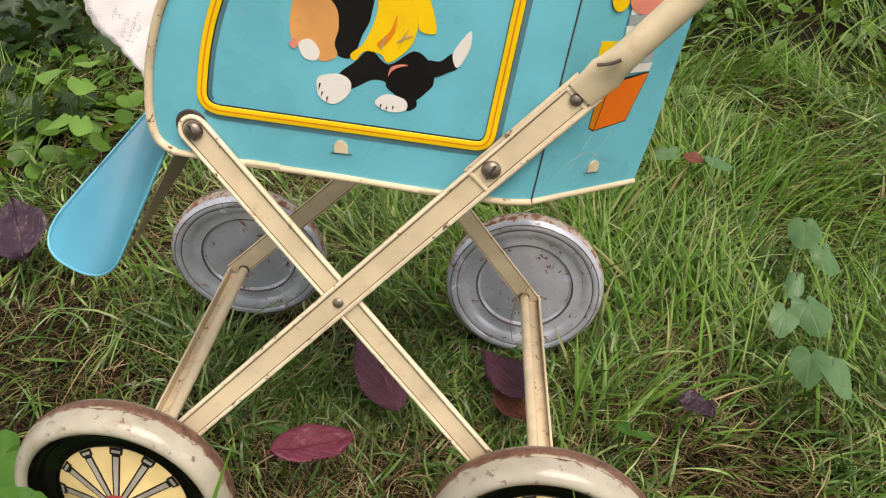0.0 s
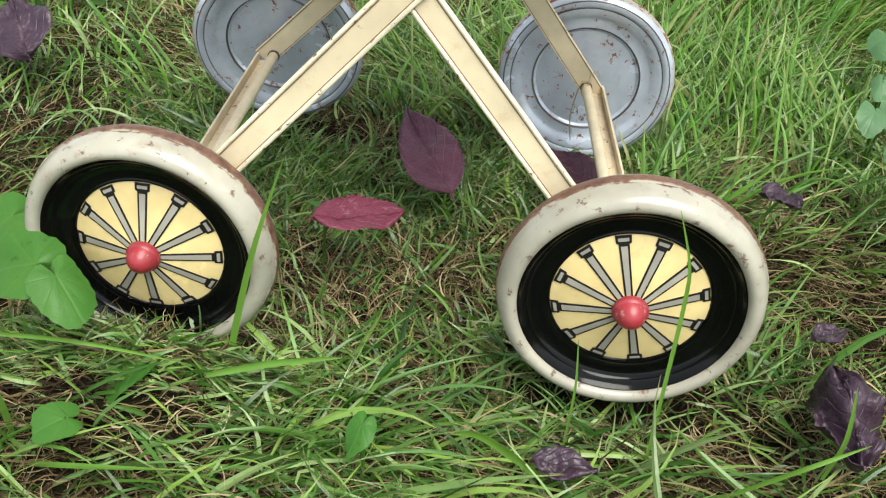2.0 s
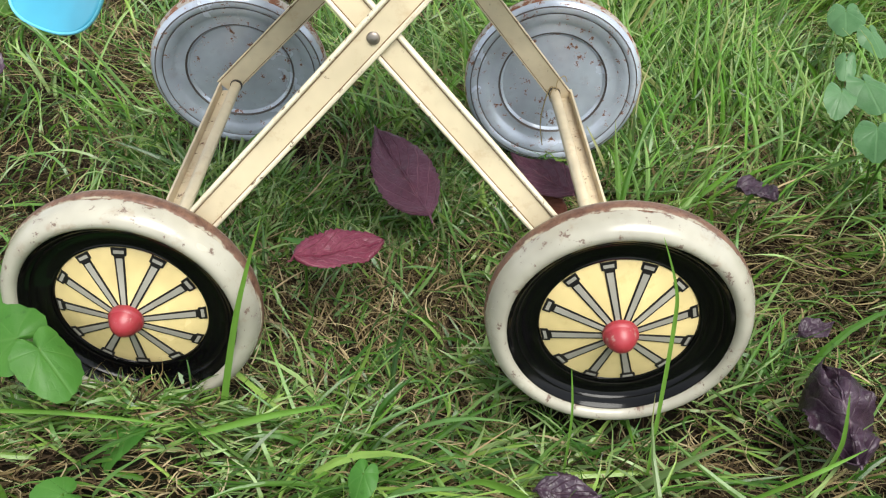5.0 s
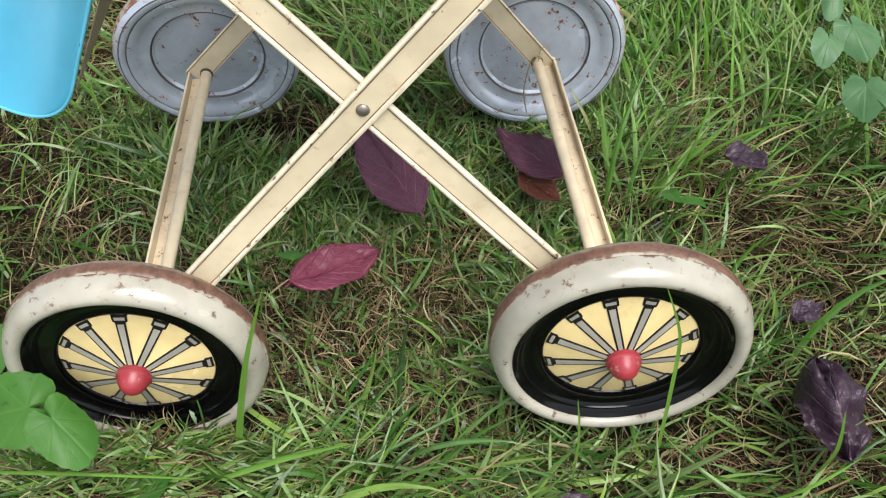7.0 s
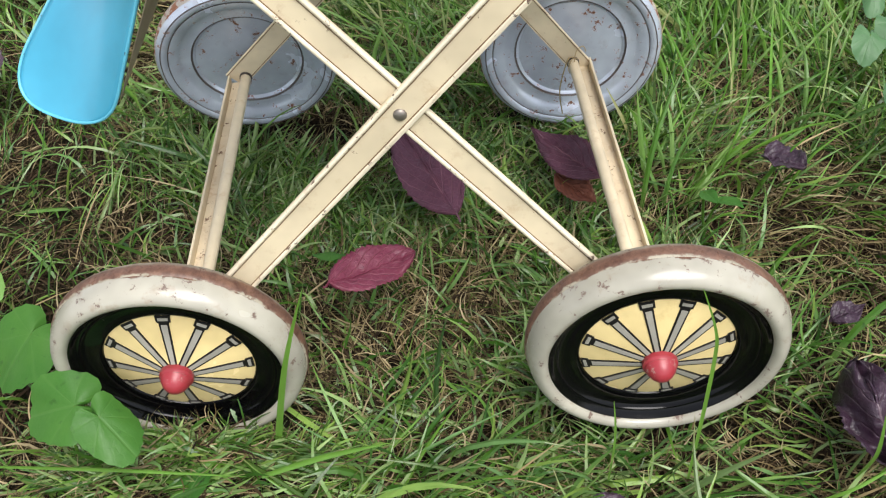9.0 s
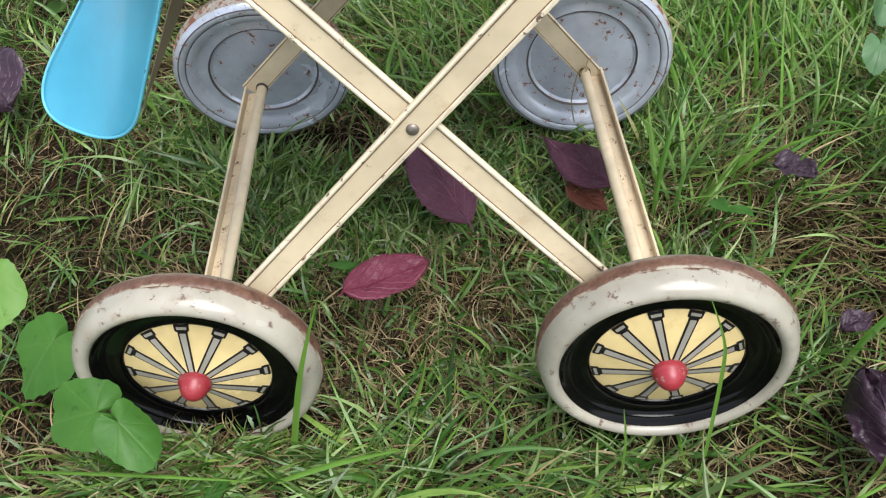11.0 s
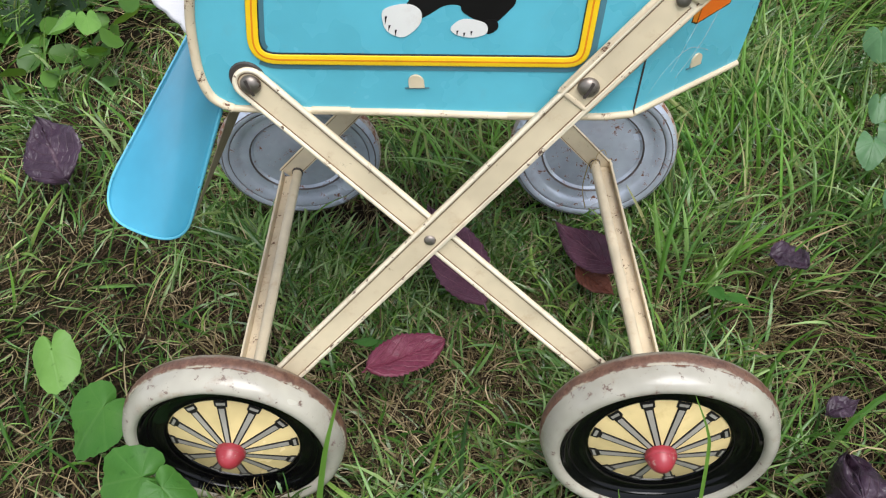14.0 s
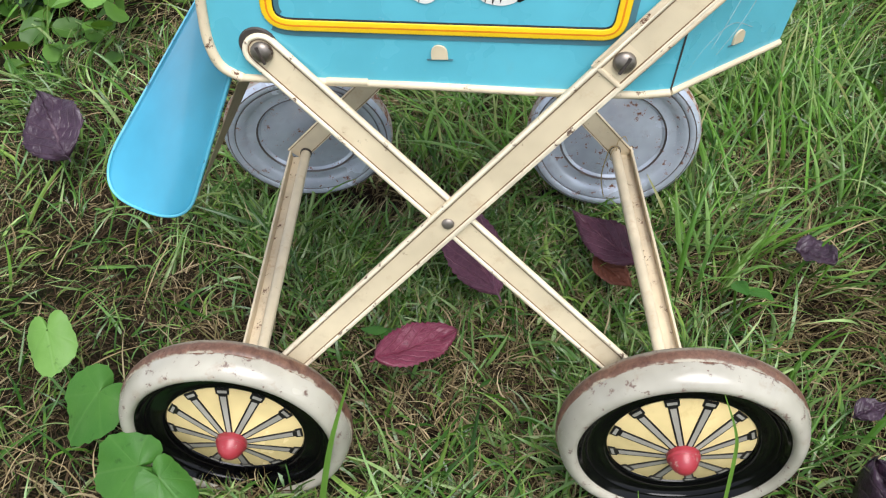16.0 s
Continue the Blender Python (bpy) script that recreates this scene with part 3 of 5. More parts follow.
SCREW, RIVET = screw(0.0041, 0.0026), screw(0.0026, 0.0014, False)
part("screw", SCREW, pram, "domed slotted steel screw", (-0.0526, 0.0264, 0.2584), Euler((0, radians(75), 0)))
part("screw", SCREW, pram, "domed slotted steel screw", (0.0732, 0.0240, 0.2509), Euler((0, radians(-60), 0)))
part("rivet", RIVET, pram, "flat steel rivet", (0.0076, 0.0191, 0.1816), Euler((radians(-5), 0, 0)))
part("rivet", RIVET, pram, "flat steel rivet", (0.1047, 0.0256, 0.2828), Euler((radians(-5), 0, 0)))
s = Shape()
revolve(s, [(0.0, -0.0003), (0.0066, -0.0003), (0.0070, 0.0006)], 0, 30)
part("washer", s.mesh("washer", [STEEL_DARK]), pram, "dark worn mark round the screw", (-0.0540, 0.0284, 0.2600))

# handle: socket on the leg, then a round tube
d = Vector((0.71, 0.0, 0.704))
sock0, sock1 = Vector((0.0722, 0.0238, 0.2497)) - d * 0.006, Vector((0.1094, 0.0266, 0.2882))
part("handle_socket", leg_bar(sock0, sock1, lean, 0.0150, 0.0011, 0.0008, False, mats=[CREAM, GRIME, CREAM_WORN]), pram, "chipped cream handle socket")
s = Shape()
tube_dir = Vector((0.0262, -0.001, 0.0300)).normalized()
t0 = Vector((0.1062, 0.0250, 0.2850))
k = 16
rings = [(0.0, 0.0062, 0.0010), (0.008, 0.0068, 0.0012), (0.013, 0.0074, 0.0016), (0.017, 0.0064, 0.0036), (0.022, 0.0057, 0.0054), (0.03, 0.0057, 0.0057), (0.15, 0.0057, 0.0057)]
side_dir = tube_dir.cross(Vector((0, -1, 0))).normalized()
out_dir = side_dir.cross(tube_dir)


def tube_mesh(mirror):
    s = Shape()
    verts = []
    for a, hw, hd in rings:
        for i in range(k):
            q = 2 * math.pi * i / k
            p = t0 + tube_dir * a + side_dir * hw * math.cos(q) + out_dir * hd * math.sin(q)
            verts.append(flip(p) if mirror else p)
    n = len(rings)
    faces = [(i * k + q, i * k + (q + 1) % k, (i + 1) * k + (q + 1) % k, (i + 1) * k + q) for i in range(n - 1) for q in range(k)]
    faces += [tuple(range(k)), tuple((n - 1) * k + q for q in range(k))]
    s.add(verts, faces)
    return s.mesh("handle", [CREAM])


part("handle", tube_mesh(False), pram, "cream handle tube flattened at its end")
slit = smooth_path([(0.1105, 0.0185, 0.2998), (0.1149, 0.0183, 0.3005), (0.1193, 0.0185, 0.3023)], 5)
s = Shape()
sweep(s, slit, ring(0.0007, 8), (0, -1, 0))
part("handle_slit", s.mesh("handle_slit", [STEEL_DARK]), pram, "dark slit where the tube is pressed flat")
part("handle", tube_mesh(True), pram, "cream handle tube")
top = t0 + tube_dir * 0.15
s = Shape()
sweep(s, [top, (top + flip(top)) / 2, flip(top)], ring(0.006, 16), (0, 0, 1))
part("handle_grip", s.mesh("handle_grip", [CREAM]), pram, "cream cross tube of the handle")

# body: flat side panels, rear corners folded inwards; its pieces share one origin
BODY_AT = (0.0009, -0.0050, 0.0073)


def body(name, mesh, parent=pram, label=""):
    return part(name, mesh, parent, label, BODY_AT)


front_edge = smooth_path([(-0.022, 0, 0.352), (-0.042, 0, 0.332), (-0.0601, 0, 0.305), (-0.0686, 0, 0.283), (-0.0721, 0, 0.265), (-0.0728, 0, 0.253), (-0.0706, 0, 0.2445), (-0.0641, 0, 0.2395)], 5)
bottom_edge = [Vector((-0.030, 0, 0.2362)), Vector((0.005, 0, 0.2332)), Vector((0.046, 0, 0.2290)), Vector((0.079, 0, 0.2268)), Vector((0.0895, 0, 0.2275))]
crease = [Vector((0.0957, 0, 0.270)), Vector((0.102, 0, 0.313)), Vector((0.1075, 0, 0.352))]
side_outline = front_edge + bottom_edge + crease
rear_low, rear_top = Vector((0.1360, 0.0755, 0.2204)), Vector((0.162, 0.0850, 0.352))
rear_mid = [Vector((0.1418, 0.0780, 0.243)), Vector((0.1462, 0.0800, 0.2680)), Vector((0.1535, 0.0823, 0.306))]
rear_outline = [Vector((p.x, NEAR, p.z)) for p in [bottom_edge[-1]] + crease] + [rear_top] + rear_mid[::-1] + [rear_low]


def body_part(name, outline, depth, material, label="", both=True, parent=pram):
    for mirror in ((False, True) if both else (False,)):
        s = Shape()
        dd = Vector(depth)
        slab(s, [flip(p) for p in outline] if mirror else outline, Vector((dd.x, -dd.y, dd.z)) if mirror else dd)
        ob = body(name, s.mesh(name, [material]), parent, label)
        if not mirror:
            first = ob
    return first


side_panel = body_part("side_panel", [Vector((p.x, NEAR, p.z)) for p in side_outline], (0, 0.0012, 0), BLUE, "sky-blue lithographed tin side panel")
rear_n = Vector((-0.656, 0.748, 0.095))
rear_panel = body_part("rear_panel", rear_outline, rear_n * 0.0012, BLUE, "sky-blue tin panel folded inwards")

s = Shape()
edge = [Vector((p.x + 0.0008, NEAR + 0.0004, p.z)) for p in front_edge]
n = len(edge)
s.add(edge + [flip(p) for p in edge], [(i, i + 1, n + i + 1, n + i) for i in range(n - 1)])
body("front_panel", s.mesh("front_panel", [BLUE]), pram, "curved sky-blue tin front")
s = Shape()
slab(s, [rear_low + Vector((0, 0.0004, 0)), rear_top + Vector((0, 0.0004, 0)), flip(rear_top), flip(rear_low)], (-0.0012, 0, 0))
body("back_panel", s.mesh("back_panel", [BLUE]), pram, "")
s = Shape()
floor_line = [Vector((p.x, NEAR + 0.001, p.z + 0.0012)) for p in [front_edge[-1]] + bottom_edge] + [rear_low + Vector((0, 0, 0.0012))]
m = len(floor_line)
s.add(floor_line + [flip(p) for p in floor_line], [(i, i + 1, m + i + 1, m + i) for i in range(m - 1)])
body("floor_pan", s.mesh("floor_pan", [BARE]), pram, "brown unpainted tin underside")

# rolled cream edges
def edging(points, r, mats, label, squash=1.0):
    s = Shape()
    sweep(s, points, [(a * squash, b) for a, b in ring(r, 10)], (0, -1, 0))
    return s.mesh("edging", mats)


front_trim = [Vector((p.x + 0.0004, NEAR - 0.0004, p.z)) for p in front_edge]
body("edging", edging(front_trim, 0.0019, [CREAM_WORN], ""), pram, "chipped cream rolled edge")
bottom_trim = [Vector((p.x, NEAR - 0.0003, p.z)) for p in [front_edge[-1]] + bottom_edge]
body("edging", edging(bottom_trim, 0.0015, [CREAM_WORN], ""), pram, "chipped cream bottom edge")
wide = [Vector((p.x, NEAR - 0.0006, p.z + 0.0004)) for p in (Vector((-0.033, 0, 0.2367)), Vector((-0.018, 0, 0.2355)))]
body("edging", edging(wide, 0.0014, [CREAM], ""), pram, "")
wide = [Vector((p.x, NEAR - 0.0006, p.z + 0.0002)) for p in (Vector((0.042, 0, 0.2296)), Vector((0.063, 0, 0.2279)))]
body("edging", edging(wide, 0.0013, [CREAM], ""), pram, "")
s = Shape()
sweep(s, [Vector((0.0895, NEAR - 0.0002, 0.2277)), (Vector((0.0895, NEAR, 0.2277)) + rear_low) / 2, rear_low], ring(0.0014, 10), (0, -1, 0.2))
body("edging", s.mesh("edging", [CREAM]), pram, "cream bottom edge of the rear panel")
s = Shape()
sweep(s, [Vector((p.x, NEAR - 0.0002, p.z)) for p in [bottom_edge[-1]] + crease], ring(0.00035, 6), (0, -1, 0))
body("seam", s.mesh("seam", [STEEL_DARK]), pram, "dark folded seam")

# printed frame: a raised band with yellow, orange and yellow lines
frame_corners = [(-0.0235, NEAR, 0.343), (-0.0457, NEAR, 0.2950), (-0.0530, NEAR, 0.2588), (0.0722, NEAR, 0.2490), (0.0868, NEAR, 0.343)]
outer = rounded([Vector(p) for p in frame_corners], [0.012, 0.016, 0.0125, 0.0085, 0.014], 8)
band = [(-0.0024, 0.0), (-0.0021, 0.0009), (-0.0018, 0.0011), (-0.0004, 0.0013), (0.0003, 0.0013), (0.0018, 0.0011), (0.0021, 0.0009), (0.0024, 0.0)]


def centre_line(pts, d):
    c = sum(pts, Vector()) / len(pts)
    res, n = [], len(pts)
    for i, p in enumerate(pts):
        t = (pts[(i + 1) % n] - pts[i - 1]).normalized()
        nn = Vector((-t.z, 0, t.x))
        if nn.dot(c - p) < 0:
            nn = -nn
        res.append(p + nn * d)
    return res


s = Shape()
sweep(s, [p + Vector((0, -0.0001, 0)) for p in centre_line(outer, 0.0024)], band, (0, -1, 0), [0, 1, 1, 2, 1, 1, 0], closed=True, loop=False)
body("frame_band", s.mesh("frame_band", [INK, YELLOW, LINE_ORANGE], 12), side_panel, "raised yellow and orange frame line")
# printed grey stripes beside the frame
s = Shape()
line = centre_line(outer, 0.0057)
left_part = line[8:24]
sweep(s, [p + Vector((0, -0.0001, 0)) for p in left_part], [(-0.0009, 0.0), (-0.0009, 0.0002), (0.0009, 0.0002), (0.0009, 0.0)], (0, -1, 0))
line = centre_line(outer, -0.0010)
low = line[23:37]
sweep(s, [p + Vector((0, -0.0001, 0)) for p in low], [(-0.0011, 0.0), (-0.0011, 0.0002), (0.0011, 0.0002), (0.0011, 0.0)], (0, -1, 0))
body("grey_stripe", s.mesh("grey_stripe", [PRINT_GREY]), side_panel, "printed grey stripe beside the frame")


# printed patches: plain colour shapes on the tin
def patch(name, points, layer, material, parent, origin=None, steps=5, smooth=True):
    """A printed colour patch; points are (x, z) on the side panel, or places in space."""
    pts = [Vector((p[0], NEAR, p[1])) if len(p) == 2 else Vector(p) for p in points]
    if smooth:
        pts = smooth_path(pts, steps, True)
    out = Vector((0, -1, 0)) if origin is None else -rear_n
    s = Shape()
    slab(s, [p + out * (0.00012 * layer) for p in pts], -out * 0.0001)
    return body(name, s.mesh(name, [material]), parent)


def blob(cx, cz, rx, rz, turn=0, n=9, rough=0.0, seed=1):
    rnd = random.Random(seed)
    res = []
    for i in range(n):
        q = 2 * math.pi * i / n
        f = 1 + rough * rnd.uniform(-1, 1)
        x, z = rx * f * math.cos(q), rz * f * math.sin(q)
        c, sn = math.cos(radians(turn)), math.sin(radians(turn))
        res.append((cx + x * c - z * sn, cz + x * sn + z * c))
    return res


patch("black_patch", [(0.0055, 0.3155), (0.0233, 0.3168), (0.0228, 0.3032), (0.0191, 0.2954), (0.0149, 0.2864), (0.0093, 0.2864), (0.0071, 0.2915), (0.0083, 0.3022)], 1, INK, side_panel)
patch("tan_patch", [(-0.0094, 0.3008), (-0.0068, 0.3093), (-0.0002, 0.3128), (0.0052, 0.3102), (0.0094, 0.3053), (0.0098, 0.2977), (0.0079, 0.2916), (0.0086, 0.2863), (0.0021, 0.2839), (-0.0018, 0.2886), (-0.0073, 0.2901), (-0.0095, 0.2936)], 2, PRINT_TAN, side_panel)
patch("white_patch", [(-0.0066, 0.2908), (-0.0018, 0.2927), (0.0017, 0.2881), (0.0000, 0.2842), (-0.0048, 0.2852)], 3, PRINT_WHITE, side_panel)
patch("pink_patch", [(-0.0103, 0.2905), (-0.0083, 0.2928), (-0.0065, 0.2910), (-0.0084, 0.2886)], 4, PRINT_PINK, side_panel)
patch("black_patch", [(0.0156, 0.2843), (0.0222, 0.2896), (0.0293, 0.2841), (0.0397, 0.2902), (0.0464, 0.2847), (0.0473, 0.2775), (0.0448, 0.2739), (0.0398, 0.2695), (0.0358, 0.2692), (0.0287, 0.2741), (0.0276, 0.2769), (0.0221, 0.2772), (0.0130, 0.2728), (0.0099, 0.2774), (0.0098, 0.2799)], 1, INK, side_panel)
patch("black_patch", [(0.0447, 0.2865), (0.0498, 0.2867), (0.0549, 0.2901), (0.0571, 0.2849), (0.0522, 0.2819), (0.0470, 0.2802)], 2, INK, side_panel)
for stroke in ([(0.0330, 0.2900), (0.0352, 0.2944), (0.0392, 0.2962), (0.0356, 0.2952)], [(0.0325, 0.2935), (0.0352, 0.2946), (0.0374, 0.2990), (0.0350, 0.2954)], [(0.0262, 0.2900), (0.0276, 0.2926), (0.0282, 0.2960), (0.0268, 0.2930)]):
    patch("brown_stroke", stroke, 6, BARE, side_panel)
patch("white_patch", [(0.0547, 0.2901), (0.0596, 0.2977), (0.0618, 0.2990), (0.0612, 0.2921), (0.0566, 0.2845)], 3, PRINT_WHITE, side_panel)
patch("yellow_patch", [(0.0196, 0.2924), (0.0248, 0.3034), (0.0272, 0.3156), (0.0373, 0.3164), (0.0409, 0.3046), (0.0403, 0.2970), (0.0371, 0.2908), (0.0293, 0.2849), (0.0263, 0.2881), (0.0200, 0.2891), (0.0160, 0.2851), (0.0141, 0.2875)], 3, YELLOW, side_panel)
patch("yellow_patch", [(0.0383, 0.3120), (0.0410, 0.3159), (0.0453, 0.3110), (0.0476, 0.3031), (0.0477, 0.2977), (0.0418, 0.2985), (0.0409, 0.3046)], 4, YELLOW, side_panel)
patch("orange_stroke", [(0.0249, 0.2925), (0.0301, 0.2978), (0.0329, 0.3043), (0.0319, 0.2973), (0.0271, 0.2915)], 5, LINE_ORANGE, side_panel)
patch("white_patch", [(0.0010, 0.2775), (0.0089, 0.2791), (0.0137, 0.2762), (0.0129, 0.2708), (0.0066, 0.2661), (0.0012, 0.2684), (-0.0002, 0.2729)], 3, PRINT_WHITE, side_panel)
patch("white_patch", [(0.0237, 0.2686), (0.0285, 0.2718), (0.0358, 0.2698), (0.0364, 0.2658), (0.0315, 0.2642), (0.0256, 0.2656)], 3, PRINT_WHITE, side_panel)
patch("black_patch", [(0.0359, 0.2703), (0.0398, 0.2706), (0.0404, 0.2672), (0.0365, 0.2652)], 2, INK, side_panel)
patch("pink_stroke", [(0.0291, 0.2793), (0.0302, 0.2830), (0.0337, 0.2845), (0.0373, 0.2844), (0.0337, 0.2834), (0.0308, 0.2818)], 4, PRINT_PINK, side_panel)
for x0, z0, x1, z1 in ((-0.0001, 0.2748, -0.0010, 0.2711), (0.0007, 0.2712, -0.0001, 0.2687), (0.0027, 0.2692, 0.0020, 0.2662), (0.0246, 0.2674, 0.0242, 0.2653), (0.0270, 0.2664, 0.0266, 0.2645), (0.0296, 0.2668, 0.0293, 0.2650)):
    patch("black_stroke", [(x0 + 0.0010, z0), (x0 + 0.0018, z0), (x1 + 0.0014, z1)], 4, INK, side_panel, smooth=False)

R0 = Vector((0.0895, NEAR, 0.2300))
R_up = Vector((0.0125, 0, 0.083)).normalized()
R_across = (rear_low - R0).normalized()


def rear(u, v):
    """A place on the rear panel: u towards its outer edge, v upwards, in metres from its lower corner at the seam."""
    return R0 + R_across * u + R_up * v


patch("black_outline", [rear(0.0228, 0.0298), rear(0.0262, 0.0282), rear(0.0447, 0.0318), rear(0.0507, 0.0543), rear(0.0228, 0.0500)], 1, INK, rear_panel, R0, smooth=False)
patch("orange_patch", [rear(0.0265, 0.0288), rear(0.0443, 0.0323), rear(0.0502, 0.0538), rear(0.0290, 0.0495)], 2, ORANGE, rear_panel, R0, smooth=False)
patch("dark_orange_patch", [rear(0.0232, 0.0302), rear(0.0259, 0.0290), rear(0.0284, 0.0495), rear(0.0232, 0.0495)], 2, LINE_ORANGE, rear_panel, R0, smooth=False)
patch("yellow_patch", [rear(0.0170, 0.0560), rear(0.0270, 0.0560), rear(0.0300, 0.0680), rear(0.0170, 0.0680)], 1, YELLOW, rear_panel, R0, smooth=False)
for i in range(7):
    v = 0.0535 + i * 0.0042
    patch("white_patch" if i % 2 == 0 else "grey_patch", [rear(0.0290, v), rear(0.0500 - 0.0006 * i, v + 0.0012), rear(0.0505 - 0.0006 * i, v + 0.0050), rear(0.0285, v + 0.0040)], 2 + i % 2, PRINT_WHITE if i % 2 == 0 else PRINT_LIGHTGREY, rear_panel, R0, smooth=False)
patch("pink_patch", [rear(0.027, 0.083), rear(0.036, 0.079), rear(0.047, 0.083), rear(0.049, 0.091), rear(0.036, 0.096), rear(0.028, 0.091)], 4, PRINT_PINK, rear_panel, R0)
patch("orange_patch", [rear(0.031, 0.090), rear(0.039, 0.087), rear(0.046, 0.092), rear(0.040, 0.098), rear(0.032, 0.096)], 5, ORANGE, rear_panel, R0)
patch("yellow_patch", [rear(0.017, 0.083), rear(0.022, 0.080), rear(0.026, 0.084), rear(0.020, 0.092), rear(0.015, 0.090)], 4, YELLOW, rear_panel, R0)


s = Shape()
for pts in (((0.006, 0.002), (0.014, 0.012), (0.026, 0.018), (0.040, 0.013)), ((0.018, 0.010), (0.026, 0.026), (0.033, 0.043)), ((0.022, 0.006), (0.034, 0.020), (0.044, 0.044))):
    sweep(s, [p - rear_n * 0.0001 for p in smooth_path([rear(u, v) for u, v in pts], 6)], ring(0.00012, 5), -rear_n)
body("scratch", s.mesh("scratch", [PRINT_LIGHTGREY]), rear_panel, "fine pale scratches in the paint")

# bent tin tabs
def tab(at, across, up, out):
    across, up, out, at = (Vector(v) for v in (across, up, out, at))
    pts = [at + across * 0.0029 * math.cos(math.pi * i / 8) + up * (0.0022 + 0.0029 * math.sin(math.pi * i / 8)) for i in range(9)]
    pts += [at - across * 0.0029 - up * 0.0004, at + across * 0.0029 - up * 0.0004]
    s = Shape()
    slab(s, [p + out * 0.0010 for p in pts], -out * 0.0008)
    slab(s, [at + across * 0.0046 - up * 0.0012 + out * 0.0004, at + across * 0.0046 - up * 0.0006 + out * 0.0004, at - across * 0.0046 - up * 0.0006 + out * 0.0004, at - across * 0.0046 - up * 0.0012 + out * 0.0004], -out * 0.0003, 1)
    return s.mesh("tab", [CREAM, PRINT_GREY])


body("tab", tab((0.0088, NEAR, 0.2450), (1, 0, -0.05), (0, 0, 1), (0, -1, 0)), pram, "small cream bent tin tab")
tab_at = rear(0.0325, 0.0090)
body("tab", tab(tab_at, R_across, R_up, -rear_n), pram, "small cream bent tin tab")

# flap below the front: a dished blue sheet with a brown return along one side
def flap_mesh():
    c, a = Vector((-0.0665, 0.0358, 0.2440)), Vector((-0.1056, 0.0286, 0.1672))
    d, b = Vector((-0.1010, 0.1240, 0.2345)), Vector((-0.1500, 0.0446, 0.1775))
    rows, cols = 44, 16
    s = Shape()
    verts, rim = [], []
    for i in range(rows + 1):
        u = 1 - (1 - i / rows) ** 1.9
        h = 0.5 if u < 0.74 else 0.5 * (1 - max(0.0, (u - 0.74) / 0.26) ** 2.4) ** (1 / 2.4)
        for j in range(cols + 1):
            v = 0.5 + h * (2 * j / cols - 1)
            p = c.lerp(a, u).lerp(d.lerp(b, u), v)
            p += Vector((-0.2, 0.9, -0.3)) * 0.0035 * math.sin(math.pi * v) * u
            verts.append(p)
    k = cols + 1
    s.add(verts, [(i * k + j, i * k + j + 1, (i + 1) * k + j + 1, (i + 1) * k + j) for i in range(rows) for j in range(cols)])
    rim = [verts[i * k] for i in range(rows)] + [verts[rows * k]] + [verts[i * k + cols] for i in range(rows - 1, -1, -1)]
    return s.mesh("front_flap", [BLUE_FLAP], 60), rim


flap_data, rim_line = flap_mesh()
flap = body("front_flap", flap_data, pram, "glossy blue tin flap with rounded end")
sheet = flap.modifiers.new("thickness", "SOLIDIFY")
sheet.thickness = 0.0009
s = Shape()
sweep(s, rim_line, ring(0.0006, 8), (0.2, -0.95, 0.2))
body("flap_edge", s.mesh("flap_edge", [FLAP_EDGE]), flap, "rolled light-blue edge")
e0, e1 = Vector((-0.0635, 0.0420, 0.2420)), Vector((-0.0985, 0.0375, 0.1800))
s = Shape()
slab(s, [e0, e0 + Vector((0.006, 0.028, 0.0)), e0.lerp(e1, 0.55) + Vector((0.003, 0.014, 0.0)), e1 + Vector((0.0, 0.002, 0.0)), e1], (-0.0008, 0, -0.0006))
body("flap_return", s.mesh("flap_return", [BARE]), flap, "brown bare tin return")

# lace hanging out over the front
def lace_mesh():
    hem = smooth_path([(-0.128, 0.066, 0.345), (-0.116, 0.062, 0.322), (-0.1065, 0.0590, 0.302), (-0.1005, 0.0540, 0.2865), (-0.0890, 0.0495, 0.2785), (-0.0765, 0.0440, 0.2690), (-0.0715, 0.0405, 0.2600)], 14)
    n, rows = len(hem), 16
    verts, uvs = [], []
    for i, p in enumerate(hem):
        f = i / (n - 1)
        anchor = Vector((-0.030 - 0.030 * f, 0.0380 + 0.008 * (1 - f), 0.350 - 0.085 * f))
        scallop = 0.0011 * abs(math.sin(f * math.pi * 15)) - 0.0006
        for j in range(rows):
            g = j / (rows - 1)
            q = p.lerp(anchor, g) + (p - anchor).normalized() * scallop * (1 - g) ** 3
            q.y += 0.0012 * math.sin(f * 13 + g * 3) * (1 - g) + 0.0002 * math.sin(f * 41 + 5 * g)
            verts.append(q)
            uvs.append((f, g * 0.6))
    s = Shape()
    faces = [(i * rows + j, i * rows + j + 1, (i + 1) * rows + j + 1, (i + 1) * rows + j) for i in range(n - 1) for j in range(rows - 1)]
    s.add(verts, faces)
    me = s.mesh("lace_cloth", [LACE], 180)
    uv = me.uv_layers.new(name="UVMap")
    for lp in me.loops:
        uv.data[lp.index].uv = uvs[lp.vertex_index]
    return me


lace = new("lace_cloth", lace_mesh())
lace.location = BODY_AT
tagged(lace, "white cotton lace hanging over the pram's front edge", "lace cloth")
thick = lace.modifiers.new("thickness", "SOLIDIFY")
thick.thickness = 0.0005


